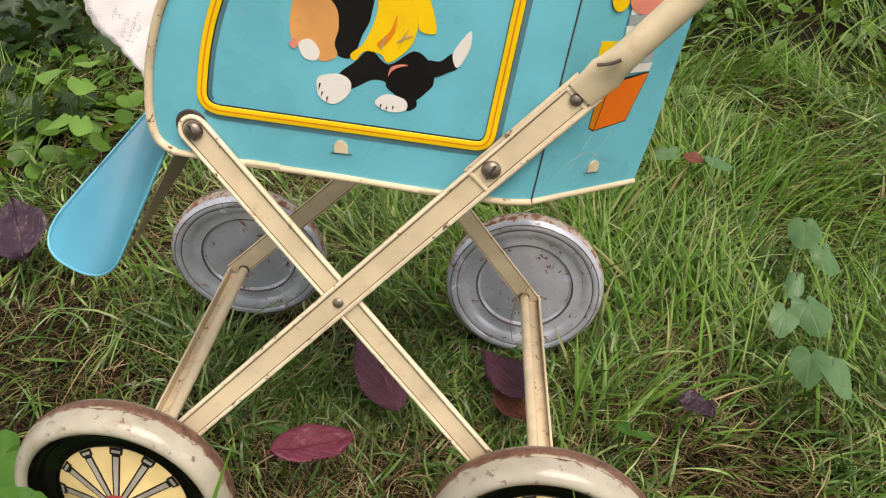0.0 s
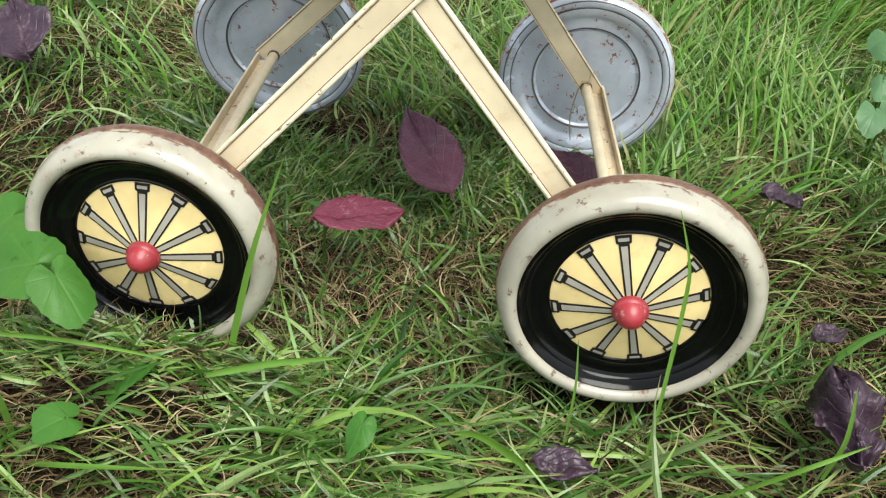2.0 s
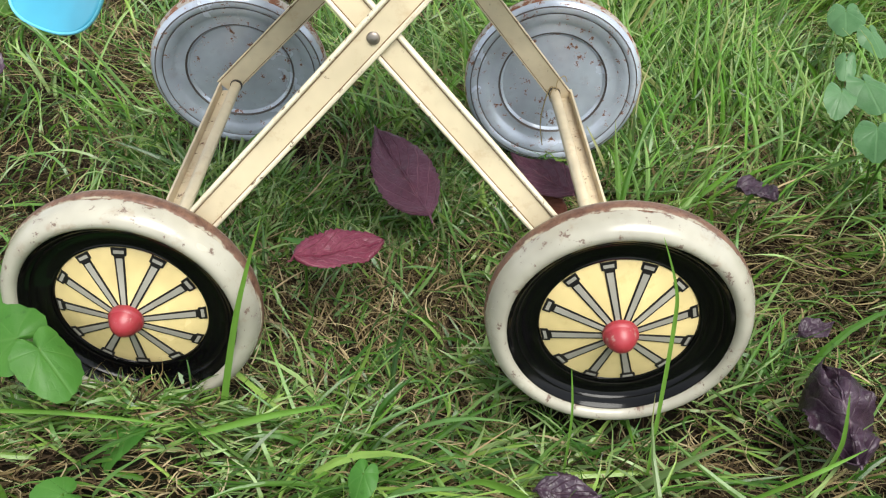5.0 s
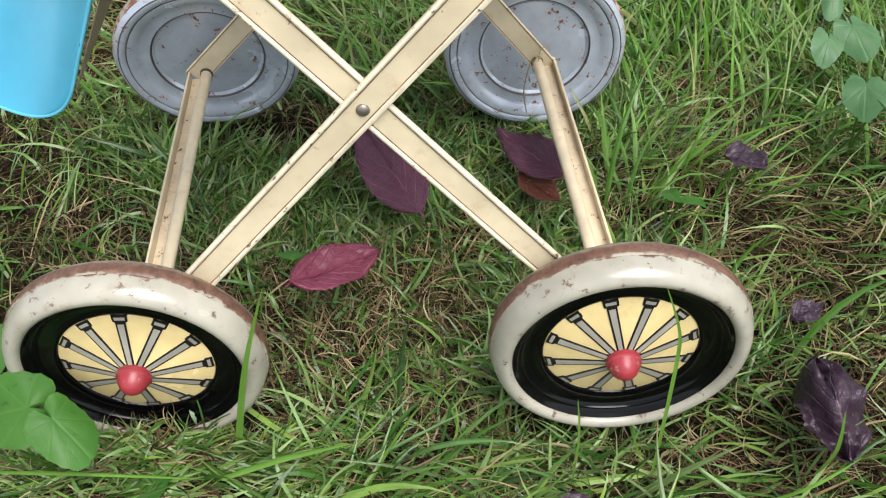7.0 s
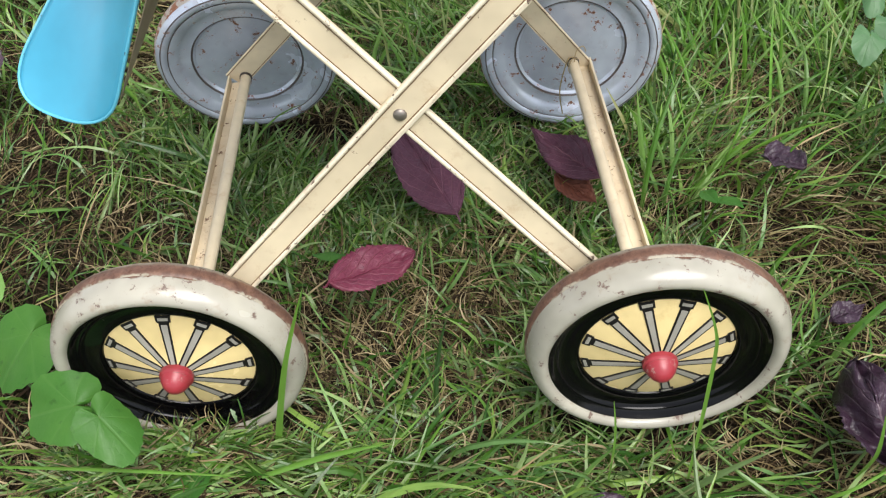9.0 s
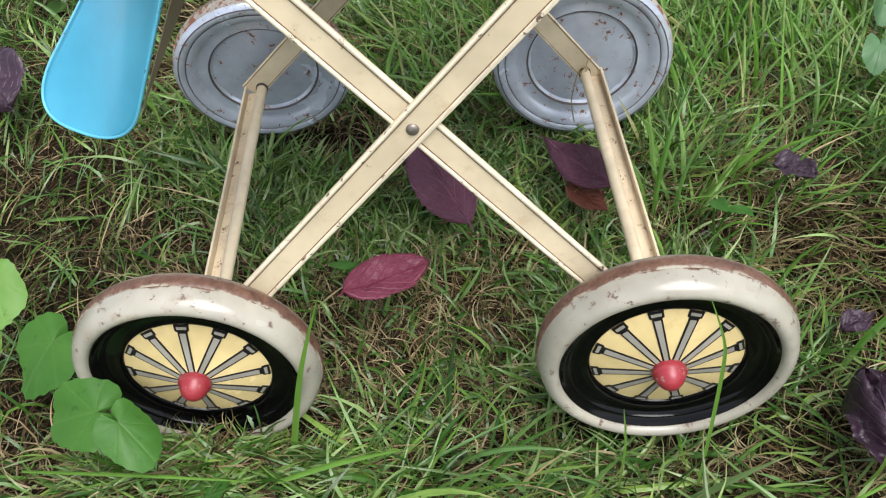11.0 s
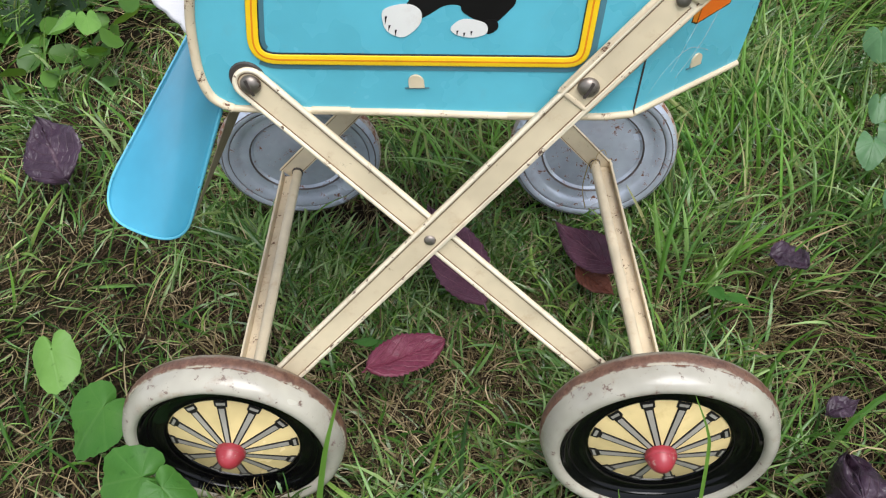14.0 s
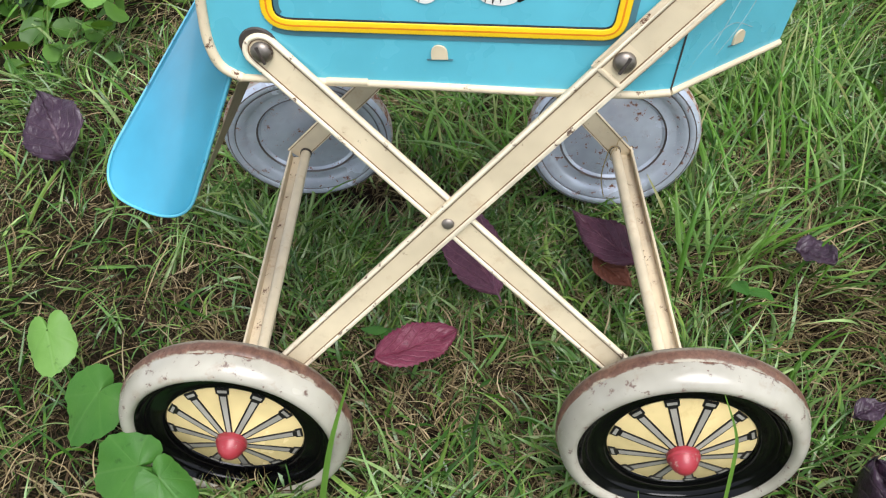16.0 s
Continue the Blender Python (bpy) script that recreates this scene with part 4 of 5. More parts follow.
# ---- fallen leaves and broad-leaved weeds ----
def leaf_mesh(name, length, width, material, shape="oval", fold=0.15, curl=0.1, ripple=0.03, serrate=0.03, seed=0, nl=34, nw=9, bend=0.0, crumple=0.0):
    """A leaf along +x with its base at the origin, folded at the midrib, curled and toothed."""
    rnd = random.Random(seed)
    verts, uvs = [], []
    ph = [rnd.uniform(0, 6.28) for _ in range(4)]
    for i in range(nl + 1):
        a = i / nl
        if shape == "heart":
            prof = math.sin(math.pi * min(1.0, 0.20 + 0.80 * a)) ** 0.55 * (1.08 - 0.22 * a) if a < 1 else 0.0
        elif shape == "blunt":
            prof = (math.sin(math.pi * a ** 0.9)) ** 0.6 if 0 < a < 1 else 0.0
        elif shape == "round":
            prof = math.sqrt(max(0.0, 1 - (2 * a - 1) ** 2))
        else:
            prof = (math.sin(math.pi * a ** 0.78)) ** 0.95 * (1 - 0.25 * max(0.0, a - 0.6)) if 0 < a < 1 else 0.0
        prof = max(prof, 0.012)
        tooth = 1 + serrate * (1 if i % 2 else -1) * (0.5 + rnd.random())
        for j in range(nw + 1):
            b = 2 * j / nw - 1
            y = b * width / 2 * prof * (tooth if j in (0, nw) else 1)
            x = a * length
            if shape == "heart":
                x -= length * 0.20 * abs(b) ** 1.5 * max(0.0, 1 - 2.2 * a)
            z = fold * abs(y) + curl * length * (a - 0.5) ** 2 * 2 + bend * length * a * a
            z += ripple * width * (math.sin(8 * a + ph[0] + 3 * b) * abs(b) + 0.5 * math.sin(17 * a + ph[1]) * b * b)
            z += crumple * width * (noise.noise(Vector((a * 2.6, b * 1.4, seed * 3.7))) + 0.4 * noise.noise(Vector((a * 7, b * 3.5, seed * 1.3))))
            z += 0.016 * width * math.cos((a - 0.45 * abs(b)) * 2 * math.pi * 7) * (1 - abs(b) * 0.4)
            verts.append((x, y, z))
            uvs.append((a, 0.5 + 0.5 * b))
    k = nw + 1
    s = Shape()
    s.add(verts, [(i * k + j, i * k + j + 1, (i + 1) * k + j + 1, (i + 1) * k + j) for i in range(nl) for j in range(nw)])
    me = s.mesh(name, [material], 180)
    uv = me.uv_layers.new(name="UVMap")
    for lp in me.loops:
        uv.data[lp.index].uv = uvs[lp.vertex_index]
    return me


def heart_mesh(length, width, material, seed=0, cup=0.12, rings=7, spokes=44):
    """A round, heart-shaped leaf along +x, notched where its stalk joins, with a finely toothed edge."""
    rnd = random.Random(seed)
    size = 0.78 * length
    wide = width / (1.6 * size)
    verts, uvs, faces = [(0, 0, 0)], [(0.23, 0.5)], []
    ph = rnd.uniform(0, 6)
    for i in range(1, rings + 1):
        f = i / rings
        for j in range(spokes + 1):
            q = math.pi * 0.985 * (2 * j / spokes - 1)
            r = size * ((1 + math.cos(q)) / 2) ** 0.36 * (1 + 0.06 * math.sin(2 * q + ph) + 0.055 * math.cos(5 * q + ph) + (0.03 if j % 2 else -0.02) * (i == rings) * rnd.uniform(0.3, 1.3)) + 0.0006
            x, y = f * r * math.cos(q), f * r * math.sin(q) * wide
            z = cup * abs(y) - 0.14 * f * f * size + 0.10 * size * f * f * math.sin(2.5 * q + ph) + 0.008 * size * f * math.cos(q * 9) + 0.05 * size * f * noise.noise(Vector((x * 90, y * 90, seed * 0.37)))
            verts.append((x, y, z))
            uvs.append((0.23 + 0.77 * x / size, 0.5 + y / width))
    k = spokes + 1
    faces += [(0, 1 + j, 2 + j) for j in range(spokes)]
    faces += [(1 + (i - 1) * k + j, 1 + i * k + j, 2 + i * k + j, 2 + (i - 1) * k + j) for i in range(1, rings) for j in range(spokes)]
    s = Shape()
    s.add([(x + 0.22 * length, y, z) for x, y, z in verts], faces)
    me = s.mesh("leaf", [material], 180)
    uv = me.uv_layers.new(name="UVMap")
    for lp in me.loops:
        uv.data[lp.index].uv = uvs[lp.vertex_index]
    return me


def stalk_mesh(points, r, material):
    s = Shape()
    sweep(s, smooth_path(points, 5), ring(r, 6), (0.3, 0.2, 1))
    return s.mesh("stalk", [material])


def fallen(name, base, tip, width, roll, material, label, seed, **kw):
    """A fallen leaf from its base to its tip, rolled about its own length."""
    base, tip = Vector(base), Vector(tip)
    x = (tip - base).normalized()
    y = Vector((0, 0, 1)).cross(x).normalized()
    m = Matrix((x, y, x.cross(y))).transposed().to_4x4()
    ob = new(name, leaf_mesh(name, (tip - base).length, width, material, seed=seed, **kw))
    ob.matrix_world = Matrix.Translation(base) @ m @ Matrix.Rotation(radians(roll), 4, "X")
    tagged(ob, label, "leaf", "fallen leaves")
    solid = ob.modifiers.new("thickness", "SOLIDIFY")
    solid.thickness = 0.0004
    row = [v.co.copy() for v in ob.data.vertices][4::10]
    length = (tip - base).length
    rib = Shape()
    sweep(rib, [Vector((-0.05 * length, 0.004 * length, -0.01 * length)), Vector((-0.02 * length, 0, 0))] + [Vector((v.x, 0, v.z + 0.0002)) for v in row[:-2]], ring(0.0006, 6), (0, 0, 1))
    mid = new("midrib", rib.mesh("midrib", [material]))
    mid.parent = ob
    return ob


fallen("fallen_leaf", (-0.0455, 0.0560, 0.0470), (-0.0035, 0.0840, 0.0370), 0.0250, 14, CRIMSON_LEAF, "dull crimson oval leaf lying on the grass", 1, shape="blunt", fold=0.22, curl=0.14, ripple=0.05, serrate=0.05, crumple=0.10)
fallen("fallen_leaf", (0.0195, 0.1170, 0.0320), (-0.0195, 0.2010, 0.0400), 0.036, -10, PLUM_LEAF, "plum-purple veined leaf lying between the wheels", 2, fold=0.12, curl=0.05, crumple=0.1)
fallen("fallen_leaf", (0.1040, 0.1440, 0.0290), (0.0670, 0.1960, 0.0230), 0.028, -12, PLUM_LEAF, "plum-purple leaf lying over a brown one", 3, fold=0.2, curl=0.08, crumple=0.12)
fallen("fallen_leaf", (0.0790, 0.1620, 0.0170), (0.1000, 0.1360, 0.0170), 0.019, 10, BROWN_LEAF, "reddish-brown leaf half under another", 4, fold=0.25, crumple=0.1)
fallen("fallen_leaf", (0.1995, 0.1585, 0.0265), (0.2205, 0.1465, 0.0265), 0.027, -8, DARK_LEAF, "small blackish-purple leaf on the lawn", 5, shape="blunt", fold=0.25, curl=0.15, crumple=0.16)
fallen("fallen_leaf", (0.2120, -0.0370, 0.0140), (0.2060, 0.0080, 0.0360), 0.0310, -14, DARK_LEAF, "curled blackish-purple leaf standing in the grass", 6, shape="blunt", fold=-0.75, curl=-0.40, ripple=0.12, crumple=0.85, nl=34)
# dark sheet put in for a shaded hole between the blades
fallen("fallen_leaf", (0.2100, 0.0480, 0.0100), (0.2290, 0.0560, 0.0100), 0.014, 5, DARK_LEAF, "small dark leaf-shaped sheet standing in for a shaded hole in the grass", 7, fold=0.4, crumple=0.3)
fallen("fallen_leaf", (-0.3139, 0.2728, 0.0200), (-0.3501, 0.3248, 0.0460), 0.052, -20, DARK_LEAF, "dark purple leaf leaning in the lawn", 8, fold=0.15, curl=0.1, crumple=0.15)
fallen("fallen_leaf", (0.0738, -0.0502, 0.0070), (0.1009, -0.0554, 0.0100), 0.016, 12, DARK_LEAF, "blackish leaf half covered by grass", 9, fold=0.3, crumple=0.25)
fallen("fallen_leaf", (0.2406, 0.5073, 0.0450), (0.2595, 0.4908, 0.0450), 0.014, 20, BROWN_LEAF, "small reddish-brown leaf among the weeds", 10, fold=0.3)


def weed(name, root, leaves, label, material, category="weed"):
    """A low weed: leaves given as (base, tip, width, roll, shape), each on its own stalk."""
    ob = thing(name, root, label, category, "broad-leaved weeds")
    for i, (base, tip, width, roll, shape) in enumerate(leaves):
        base, tip = Vector(base), Vector(tip)
        base, tip, width = base.lerp(tip, 0.08), base.lerp(tip, 0.92), width * 0.84
        x = (tip - base).normalized()
        y = Vector((0, 0, 1)).cross(x).normalized()
        mm = Matrix((x, y, x.cross(y))).transposed().to_4x4() @ Matrix.Rotation(radians(roll), 4, "X")
        me = heart_mesh((tip - base).length, width, material, int(abs(base.x) * 9000) + i) if shape != "oval" else leaf_mesh("leaf", (tip - base).length, width, material, shape, 0.18, -0.08, 0.035, 0.035, seed=int(abs(base.x) * 9000) + i, nl=18, nw=10)
        lf = part("leaf", me, ob, "", base)
        lf.rotation_mode = "QUATERNION"
        lf.rotation_quaternion = mm.to_quaternion()
        low = Vector(root)
        part("stalk", stalk_mesh([low, low.lerp(base, 0.5) + Vector((0, 0, 0.004)), base + x * (tip - base).length * 0.22], 0.0008, WEED), ob)
    return ob


weed("violet", (-0.150, -0.012, -0.002), [((-0.139, -0.019, 0.063), (-0.179, -0.022, 0.057), 0.037, -26, "heart"), ((-0.143, -0.021, 0.066), (-0.1205, -0.039, 0.046), 0.030, -6, "heart")], "mid-green heart-shaped violet leaves beside the wheel", HEART_LEAF)
weed("violet", (-0.225, 0.050, -0.004), [((-0.2370, 0.0780, 0.062), (-0.2260, 0.0480, 0.042), 0.033, 8, "heart")], "pale green heart-shaped violet leaf", HEART_PALE)
weed("violet", (-0.190, 0.040, -0.004), [((-0.1880, 0.0440, 0.050), (-0.2140, 0.0120, 0.030), 0.047, -5, "heart")], "dark green heart-shaped violet leaf", HEART_LEAF)
weed("violet", (-0.100, -0.030, -0.004), [((-0.0990, -0.0310, 0.026), (-0.1180, -0.0510, 0.014), 0.022, 10, "heart")], "green toothed leaf in the grass", HEART_LEAF)
weed("violet", (-0.1660, -0.0729, -0.0060), [((-0.1513, -0.0651, 0.0260), (-0.1746, -0.0794, 0.0240), 0.024, 10, "heart"), ((-0.1130, -0.0693, 0.0260), (-0.1313, -0.0816, 0.0240), 0.022, -8, "heart")], "green heart-shaped leaves low in the grass", HEART_LEAF)
weed("violet", (0.0018, -0.0601, -0.0080), [((0.0040, -0.0549, 0.0300), (-0.0020, -0.0712, 0.0200), 0.014, 5, "heart")], "small green leaf among the blades", HEART_LEAF)
weed("violet", (-0.0498, 0.0905, -0.0060), [((-0.0457, 0.0915, 0.0340), (-0.0556, 0.0815, 0.0420), 0.013, 12, "heart"), ((-0.0457, 0.0876, 0.0340), (-0.0339, 0.0805, 0.0400), 0.013, -10, "heart")], "tiny green seedling beside the crimson leaf", HEART_LEAF)
weed("violet", (0.1625, 0.1258, -0.0060), [((0.1579, 0.1344, 0.0260), (0.1636, 0.1129, 0.0340), 0.011, 12, "oval"), ((0.1650, 0.1267, 0.0260), (0.1791, 0.1130, 0.0300), 0.013, -10, "oval")], "small green weed in the lawn", HEART_LEAF)
weed("violet", (0.2910, 0.190, -0.006), [((0.2860, 0.1930, 0.0560), (0.2780, 0.1636, 0.0430), 0.028, 14, "heart"), ((0.2950, 0.1850, 0.0540), (0.3050, 0.1556, 0.0410), 0.026, -12, "heart")], "bluish-green round violet leaves", HEART_BLUE)
weed("violet", (0.2910, 0.255, -0.006), [((0.2947, 0.2560, 0.0560), (0.3027, 0.2224, 0.0430), 0.030, 10, "heart"), ((0.2835, 0.2480, 0.0520), (0.2735, 0.2228, 0.0390), 0.022, -14, "heart"), ((0.2966, 0.2860, 0.0560), (0.2926, 0.2671, 0.0430), 0.016, 6, "round")], "bluish-green violet leaves in the lawn", HEART_BLUE)
weed("violet", (0.3260, 0.350, -0.006), [((0.3234, 0.3750, 0.0560), (0.3174, 0.3435, 0.0430), 0.030, 10, "heart"), ((0.3256, 0.3340, 0.0560), (0.3316, 0.3046, 0.0430), 0.026, -10, "heart")], "grey-green violet leaves in the lawn", HEART_BLUE)
weed("violet", (0.2287, 0.5092, -0.0060), [((0.2246, 0.5068, 0.0540), (0.2148, 0.4815, 0.0500), 0.028, 10, "heart"), ((0.2640, 0.5022, 0.0500), (0.2801, 0.4781, 0.0460), 0.030, -10, "heart")], "dark green weed leaves", HEART_BLUE)
weed("violet", (-0.4188, 0.5689, -0.0060), [((-0.4221, 0.5766, 0.0700), (-0.4390, 0.5450, 0.0640), 0.034, 10, "heart"), ((-0.3970, 0.5614, 0.0660), (-0.3794, 0.5291, 0.0600), 0.032, -10, "heart"), ((-0.3932, 0.5837, 0.0760), (-0.3906, 0.5597, 0.0800), 0.03, 4, "heart")], "bright green weed leaves at the lawn's edge", HEART_PALE)
weed("violet", (-0.3725, 0.4884, -0.0060), [((-0.3743, 0.4846, 0.0560), (-0.3909, 0.4565, 0.0480), 0.028, 10, "heart"), ((-0.3563, 0.4755, 0.0600), (-0.3455, 0.4477, 0.0500), 0.026, -10, "heart")], "bright green weed leaves in the lawn", HEART_PALE)


# single tall blades near the wheels
def blade(points, width, label, material=None):
    pts = smooth_path(points, 8)
    n = len(pts)
    verts = []
    for i, p in enumerate(pts):
        f = i / (n - 1)
        t = (pts[min(i + 1, n - 1)] - pts[max(i - 1, 0)]).normalized()
        side = t.cross(Vector((0.15, -1, 0.35))).normalized()
        w = width / 2 * (0.75 + 0.35 * math.sin(math.pi * min(1.0, f * 1.1))) * (1 - f ** 4) + 0.0001
        o = side.cross(t) * w * 0.6
        verts += [p - side * w, p - o, p + side * w]
    s = Shape()
    s.add(verts, [(3 * i + q, 3 * i + q + 1, 3 * i + q + 4, 3 * i + q + 3) for i in range(n - 1) for q in (0, 1)])
    me = s.mesh("grass_blade", [material or HERO], 180)
    at = me.attributes.new("along", "FLOAT", "POINT")
    at.data.foreach_set("value", [0.35 + 0.4 * (i // 3) / n for i in range(len(me.vertices))])
    return tagged(new("grass_blade", me), label, "grass blade", "tall grass blades")


blade([(-0.0710, -0.0180, -0.006), (-0.0685, -0.0165, 0.014), (-0.0540, -0.0125, 0.072), (-0.0375, -0.0095, 0.120)], 0.0028, "broad fresh green blade in front of the wheel")
blade([(0.125, -0.030, -0.006), (0.1255, -0.028, 0.036), (0.1265, -0.023, 0.080), (0.1250, -0.021, 0.097), (0.1185, -0.016, 0.117)], 0.0016, "slender green blade in front of the wheel")
blade([(0.0872, -0.0315, -0.0060), (0.0889, -0.0282, 0.0300), (0.0873, -0.0246, 0.0550)], 0.0009, "thin pale blade in front of the wheel")
blade([(0.0797, -0.0541, 0.0000), (0.0529, -0.0821, 0.0520), (0.0412, -0.0968, 0.0680)], 0.0030, "broad green blade leaning forward")
blade([(-0.1508, -0.0647, 0.0000), (-0.1475, -0.0694, 0.0300), (-0.1513, -0.0739, 0.0550)], 0.0031, "upright broad green blade")
blade([(-0.2005, -0.0259, 0.0220), (-0.1307, -0.0385, 0.0360), (-0.0753, -0.0426, 0.0340)], 0.0019, "long green blade lying across the wheel's foot")
blade([(-0.0722, -0.0362, 0.0220), (-0.0421, -0.0312, 0.0290), (-0.0120, -0.0283, 0.0340)], 0.0030, "broad bluish blade lying flat")
blade([(0.1493, -0.0520, -0.0040), (0.1803, -0.0579, 0.0300), (0.2055, -0.0478, 0.0360)], 0.0022, "green blade leaning over")
blade([(0.1985, -0.0357, 0.0000), (0.1990, -0.0405, 0.0300), (0.1968, -0.0370, 0.0560)], 0.0021, "blade standing before the dark leaf")


def strand(points, r, label):
    s = Shape()
    sweep(s, smooth_path(points, 6), ring(r, 5), (0.3, -1, 0.4))
    return tagged(new("dry_grass_strand", s.mesh("dry_grass_strand", [STRAW])), label, "grass strand", "dry strands on the axle")


strand([(0.0933, 0.2195, 0.0610), (0.0903, 0.2160, 0.0628), (0.0878, 0.2150, 0.0558), (0.0853, 0.2160, 0.0388), (0.0873, 0.2150, 0.0218)], 0.0004, "dry tan grass strand caught on the axle rod")
strand([(0.0958, 0.2170, 0.0613), (0.0923, 0.2140, 0.0638), (0.0898, 0.2120, 0.0578), (0.0923, 0.2140, 0.0538), (0.0963, 0.2150, 0.0588)], 0.0003, "dry grass strand looped round the axle rod")
strand([(0.0938, 0.2150, 0.0608), (0.0948, 0.2170, 0.0668), (0.0988, 0.2180, 0.0698), (0.1008, 0.2180, 0.0658)], 0.0003, "short dry grass strand on the axle rod")


# ---- grass, thatch and ivy: uncountable ----
def ribbons(name, count, area, rnd, length, width, rise, droop, segs, material, label, keep, category="grass", limit=None, fold=0.0, curl=0.5):
    """Many bent ribbons in one mesh: length, width, rise and droop are (low, high); fold creases them along the middle."""
    cols = 3 if fold else 2
    x0, x1, y0, y1 = area
    xs, ys = rnd.uniform(x0, x1, count * 2), rnd.uniform(y0, y1, count * 2)
    ok = np.array([keep(x, y, q) for x, y, q in zip(xs, ys, rnd.uniform(0, 1, count * 2))])
    xs, ys = xs[ok][:count], ys[ok][:count]
    n = len(xs)
    g = np.array([ground_height(x, y) for x, y in zip(xs, ys)])
    ln = length[0] + (length[1] - length[0]) * rnd.beta(1.6, 2.6, n)
    if limit is not None:
        ln = np.minimum(ln, np.array([limit(x, y) for x, y in zip(xs, ys)]) * rnd.uniform(0.6, 1.1, n))
    wd = rnd.uniform(*width, n)
    swirl = np.array([noise.noise(Vector((x * 4, y * 4, 5))) for x, y in zip(xs, ys)])
    az = rnd.uniform(0, 2 * np.pi, n) * 0.42 + swirl * 6 + rnd.normal(0, 0.55, n)
    flat = np.clip((0.06 - ys) / 0.1, 0, 0.8)
    az = np.where(rnd.uniform(0, 1, n) < flat, np.where(rnd.uniform(0, 1, n) < 0.5, 0.0, np.pi) + rnd.normal(0.1, 0.4, n), az)
    turn = rnd.normal(0, curl, n)
    e0, e1 = np.radians(rnd.uniform(*rise, n)), np.radians(rnd.uniform(*droop, n))
    roll = rnd.normal(0, 0.7, n)
    p = np.stack([xs, ys, g - 0.002], 1)
    verts = np.zeros((n, segs + 1, cols, 3))
    along = np.zeros((n, segs + 1, cols))
    for i in range(segs + 1):
        f = i / segs
        e, a = e0 + (e1 - e0) * f ** 1.2, az + turn * f
        d = np.stack([np.cos(e) * np.cos(a), np.cos(e) * np.sin(a), np.sin(e)], 1)
        h = np.stack([-np.sin(a), np.cos(a), np.zeros(n)], 1)
        up = np.cross(d, h)
        s = h * np.cos(roll)[:, None] + up * np.sin(roll)[:, None]
        w = wd * 0.5 * ((0.7 + 0.5 * np.sin(np.pi * min(1, f * 1.15))) * (1 - f ** 3) + 0.03)
        verts[:, i, 0], verts[:, i, cols - 1] = p - s * w[:, None], p + s * w[:, None]
        if fold:
            verts[:, i, 1] = p - np.cross(s, d) * (fold * w)[:, None]
        along[:, i] = f
        p = p + d * (ln / segs)[:, None]
        low = np.maximum(p[:, 2], g + 0.001)
        p[:, 2] = low
    k = cols * (segs + 1)
    base = (np.arange(n) * k)[:, None, None]
    quad = np.array([[cols * i + c, cols * i + c + 1, cols * (i + 1) + c + 1, cols * (i + 1) + c] for i in range(segs) for c in range(cols - 1)])[None]
    faces = (base + quad).reshape(-1, 4)
    me = bpy.data.meshes.new(name)
    me.vertices.add(n * k)
    me.vertices.foreach_set("co", verts.reshape(-1))
    me.loops.add(faces.size)
    me.loops.foreach_set("vertex_index", faces.reshape(-1).astype(np.int32))
    me.polygons.add(len(faces))
    me.polygons.foreach_set("loop_start", np.arange(0, faces.size, 4, dtype=np.int32))
    me.polygons.foreach_set("use_smooth", np.full(len(faces), not fold))
    me.update(calc_edges=True)
    at = me.attributes.new("along", "FLOAT", "POINT")
    at.data.foreach_set("value", along.reshape(-1))
    me.materials.append(material)
    return tagged(new(name, me), label, category, kind="stuff")


def under_wheel(x, y):
    return (abs(y - 0.006) < 0.010 and min(abs(x - LEFT_HUB), abs(x - RIGHT_HUB)) < 0.052) or (abs(y - 0.240) < 0.010 and min(abs(x + 0.1101), abs(x - 0.0930)) < 0.05)


def tufts(x, y):
    return noise.noise(Vector((x * 9, y * 9, 1.7))) + 0.5 * noise.noise(Vector((x * 24, y * 24, 4.1)))


def worn(x, y):
    """Places where the lawn is thin: beside the flap and by the dark leaves."""
    a = math.exp(-((x + 0.27) ** 2 / 0.022 + (y - 0.17) ** 2 / 0.034))
    b = math.exp(-((x - 0.26) ** 2 / 0.018 + (y + 0.01) ** 2 / 0.034))
    e = math.exp(-((x + 0.36) ** 2 / 0.022 + (y - 0.36) ** 2 / 0.022))
    c = math.exp(-((x + 0.04) ** 2 / 0.004 + (y - 0.05) ** 2 / 0.004))
    d = math.exp(-((x + 0.25) ** 2 / 0.010 + (y - 0.03) ** 2 / 0.010))
    return min(1.0, 0.9 * a + 0.95 * b + 0.35 * c + 0.85 * d + 0.75 * e)


def lawn(x, y, q):
    bare = 0.55 + 1.05 * tufts(x, y) + 0.25 * min(1.0, max(-0.4, x * 2)) - 0.85 * worn(x, y) - (0.20 if y < -0.015 else 0.0) - (0.22 if x < -0.15 else 0.0)
    return not under_wheel(x, y) and q < max(0.10, bare)


def lush(x, y, q):
    if abs(x) < 0.13 and y < 0.27:
        return False
    return q < 0.25 + tufts(x * 0.7, y * 0.7) + 0.45 * math.exp(-((x - 0.28) ** 2 / 0.04 + (y - 0.38) ** 2 / 0.06)) - 0.6 * worn(x, y) - (0.35 if x < -0.12 else 0.0)


def blade_limit(x, y):
    """Blades are shorter right in front of the wheels and below the pram."""
    if -0.028 < y < 0.02 and 0.04 < x < 0.18:
        return 0.036
    if -0.012 < y < 0.02 and -0.18 < x < -0.04:
        return 0.026
    if -0.05 < y < -0.012 and -0.18 < x < -0.04:
        return 0.030
    if 0.02 < y < 0.24 and abs(x) < 0.12:
        return 0.040
    return 0.13


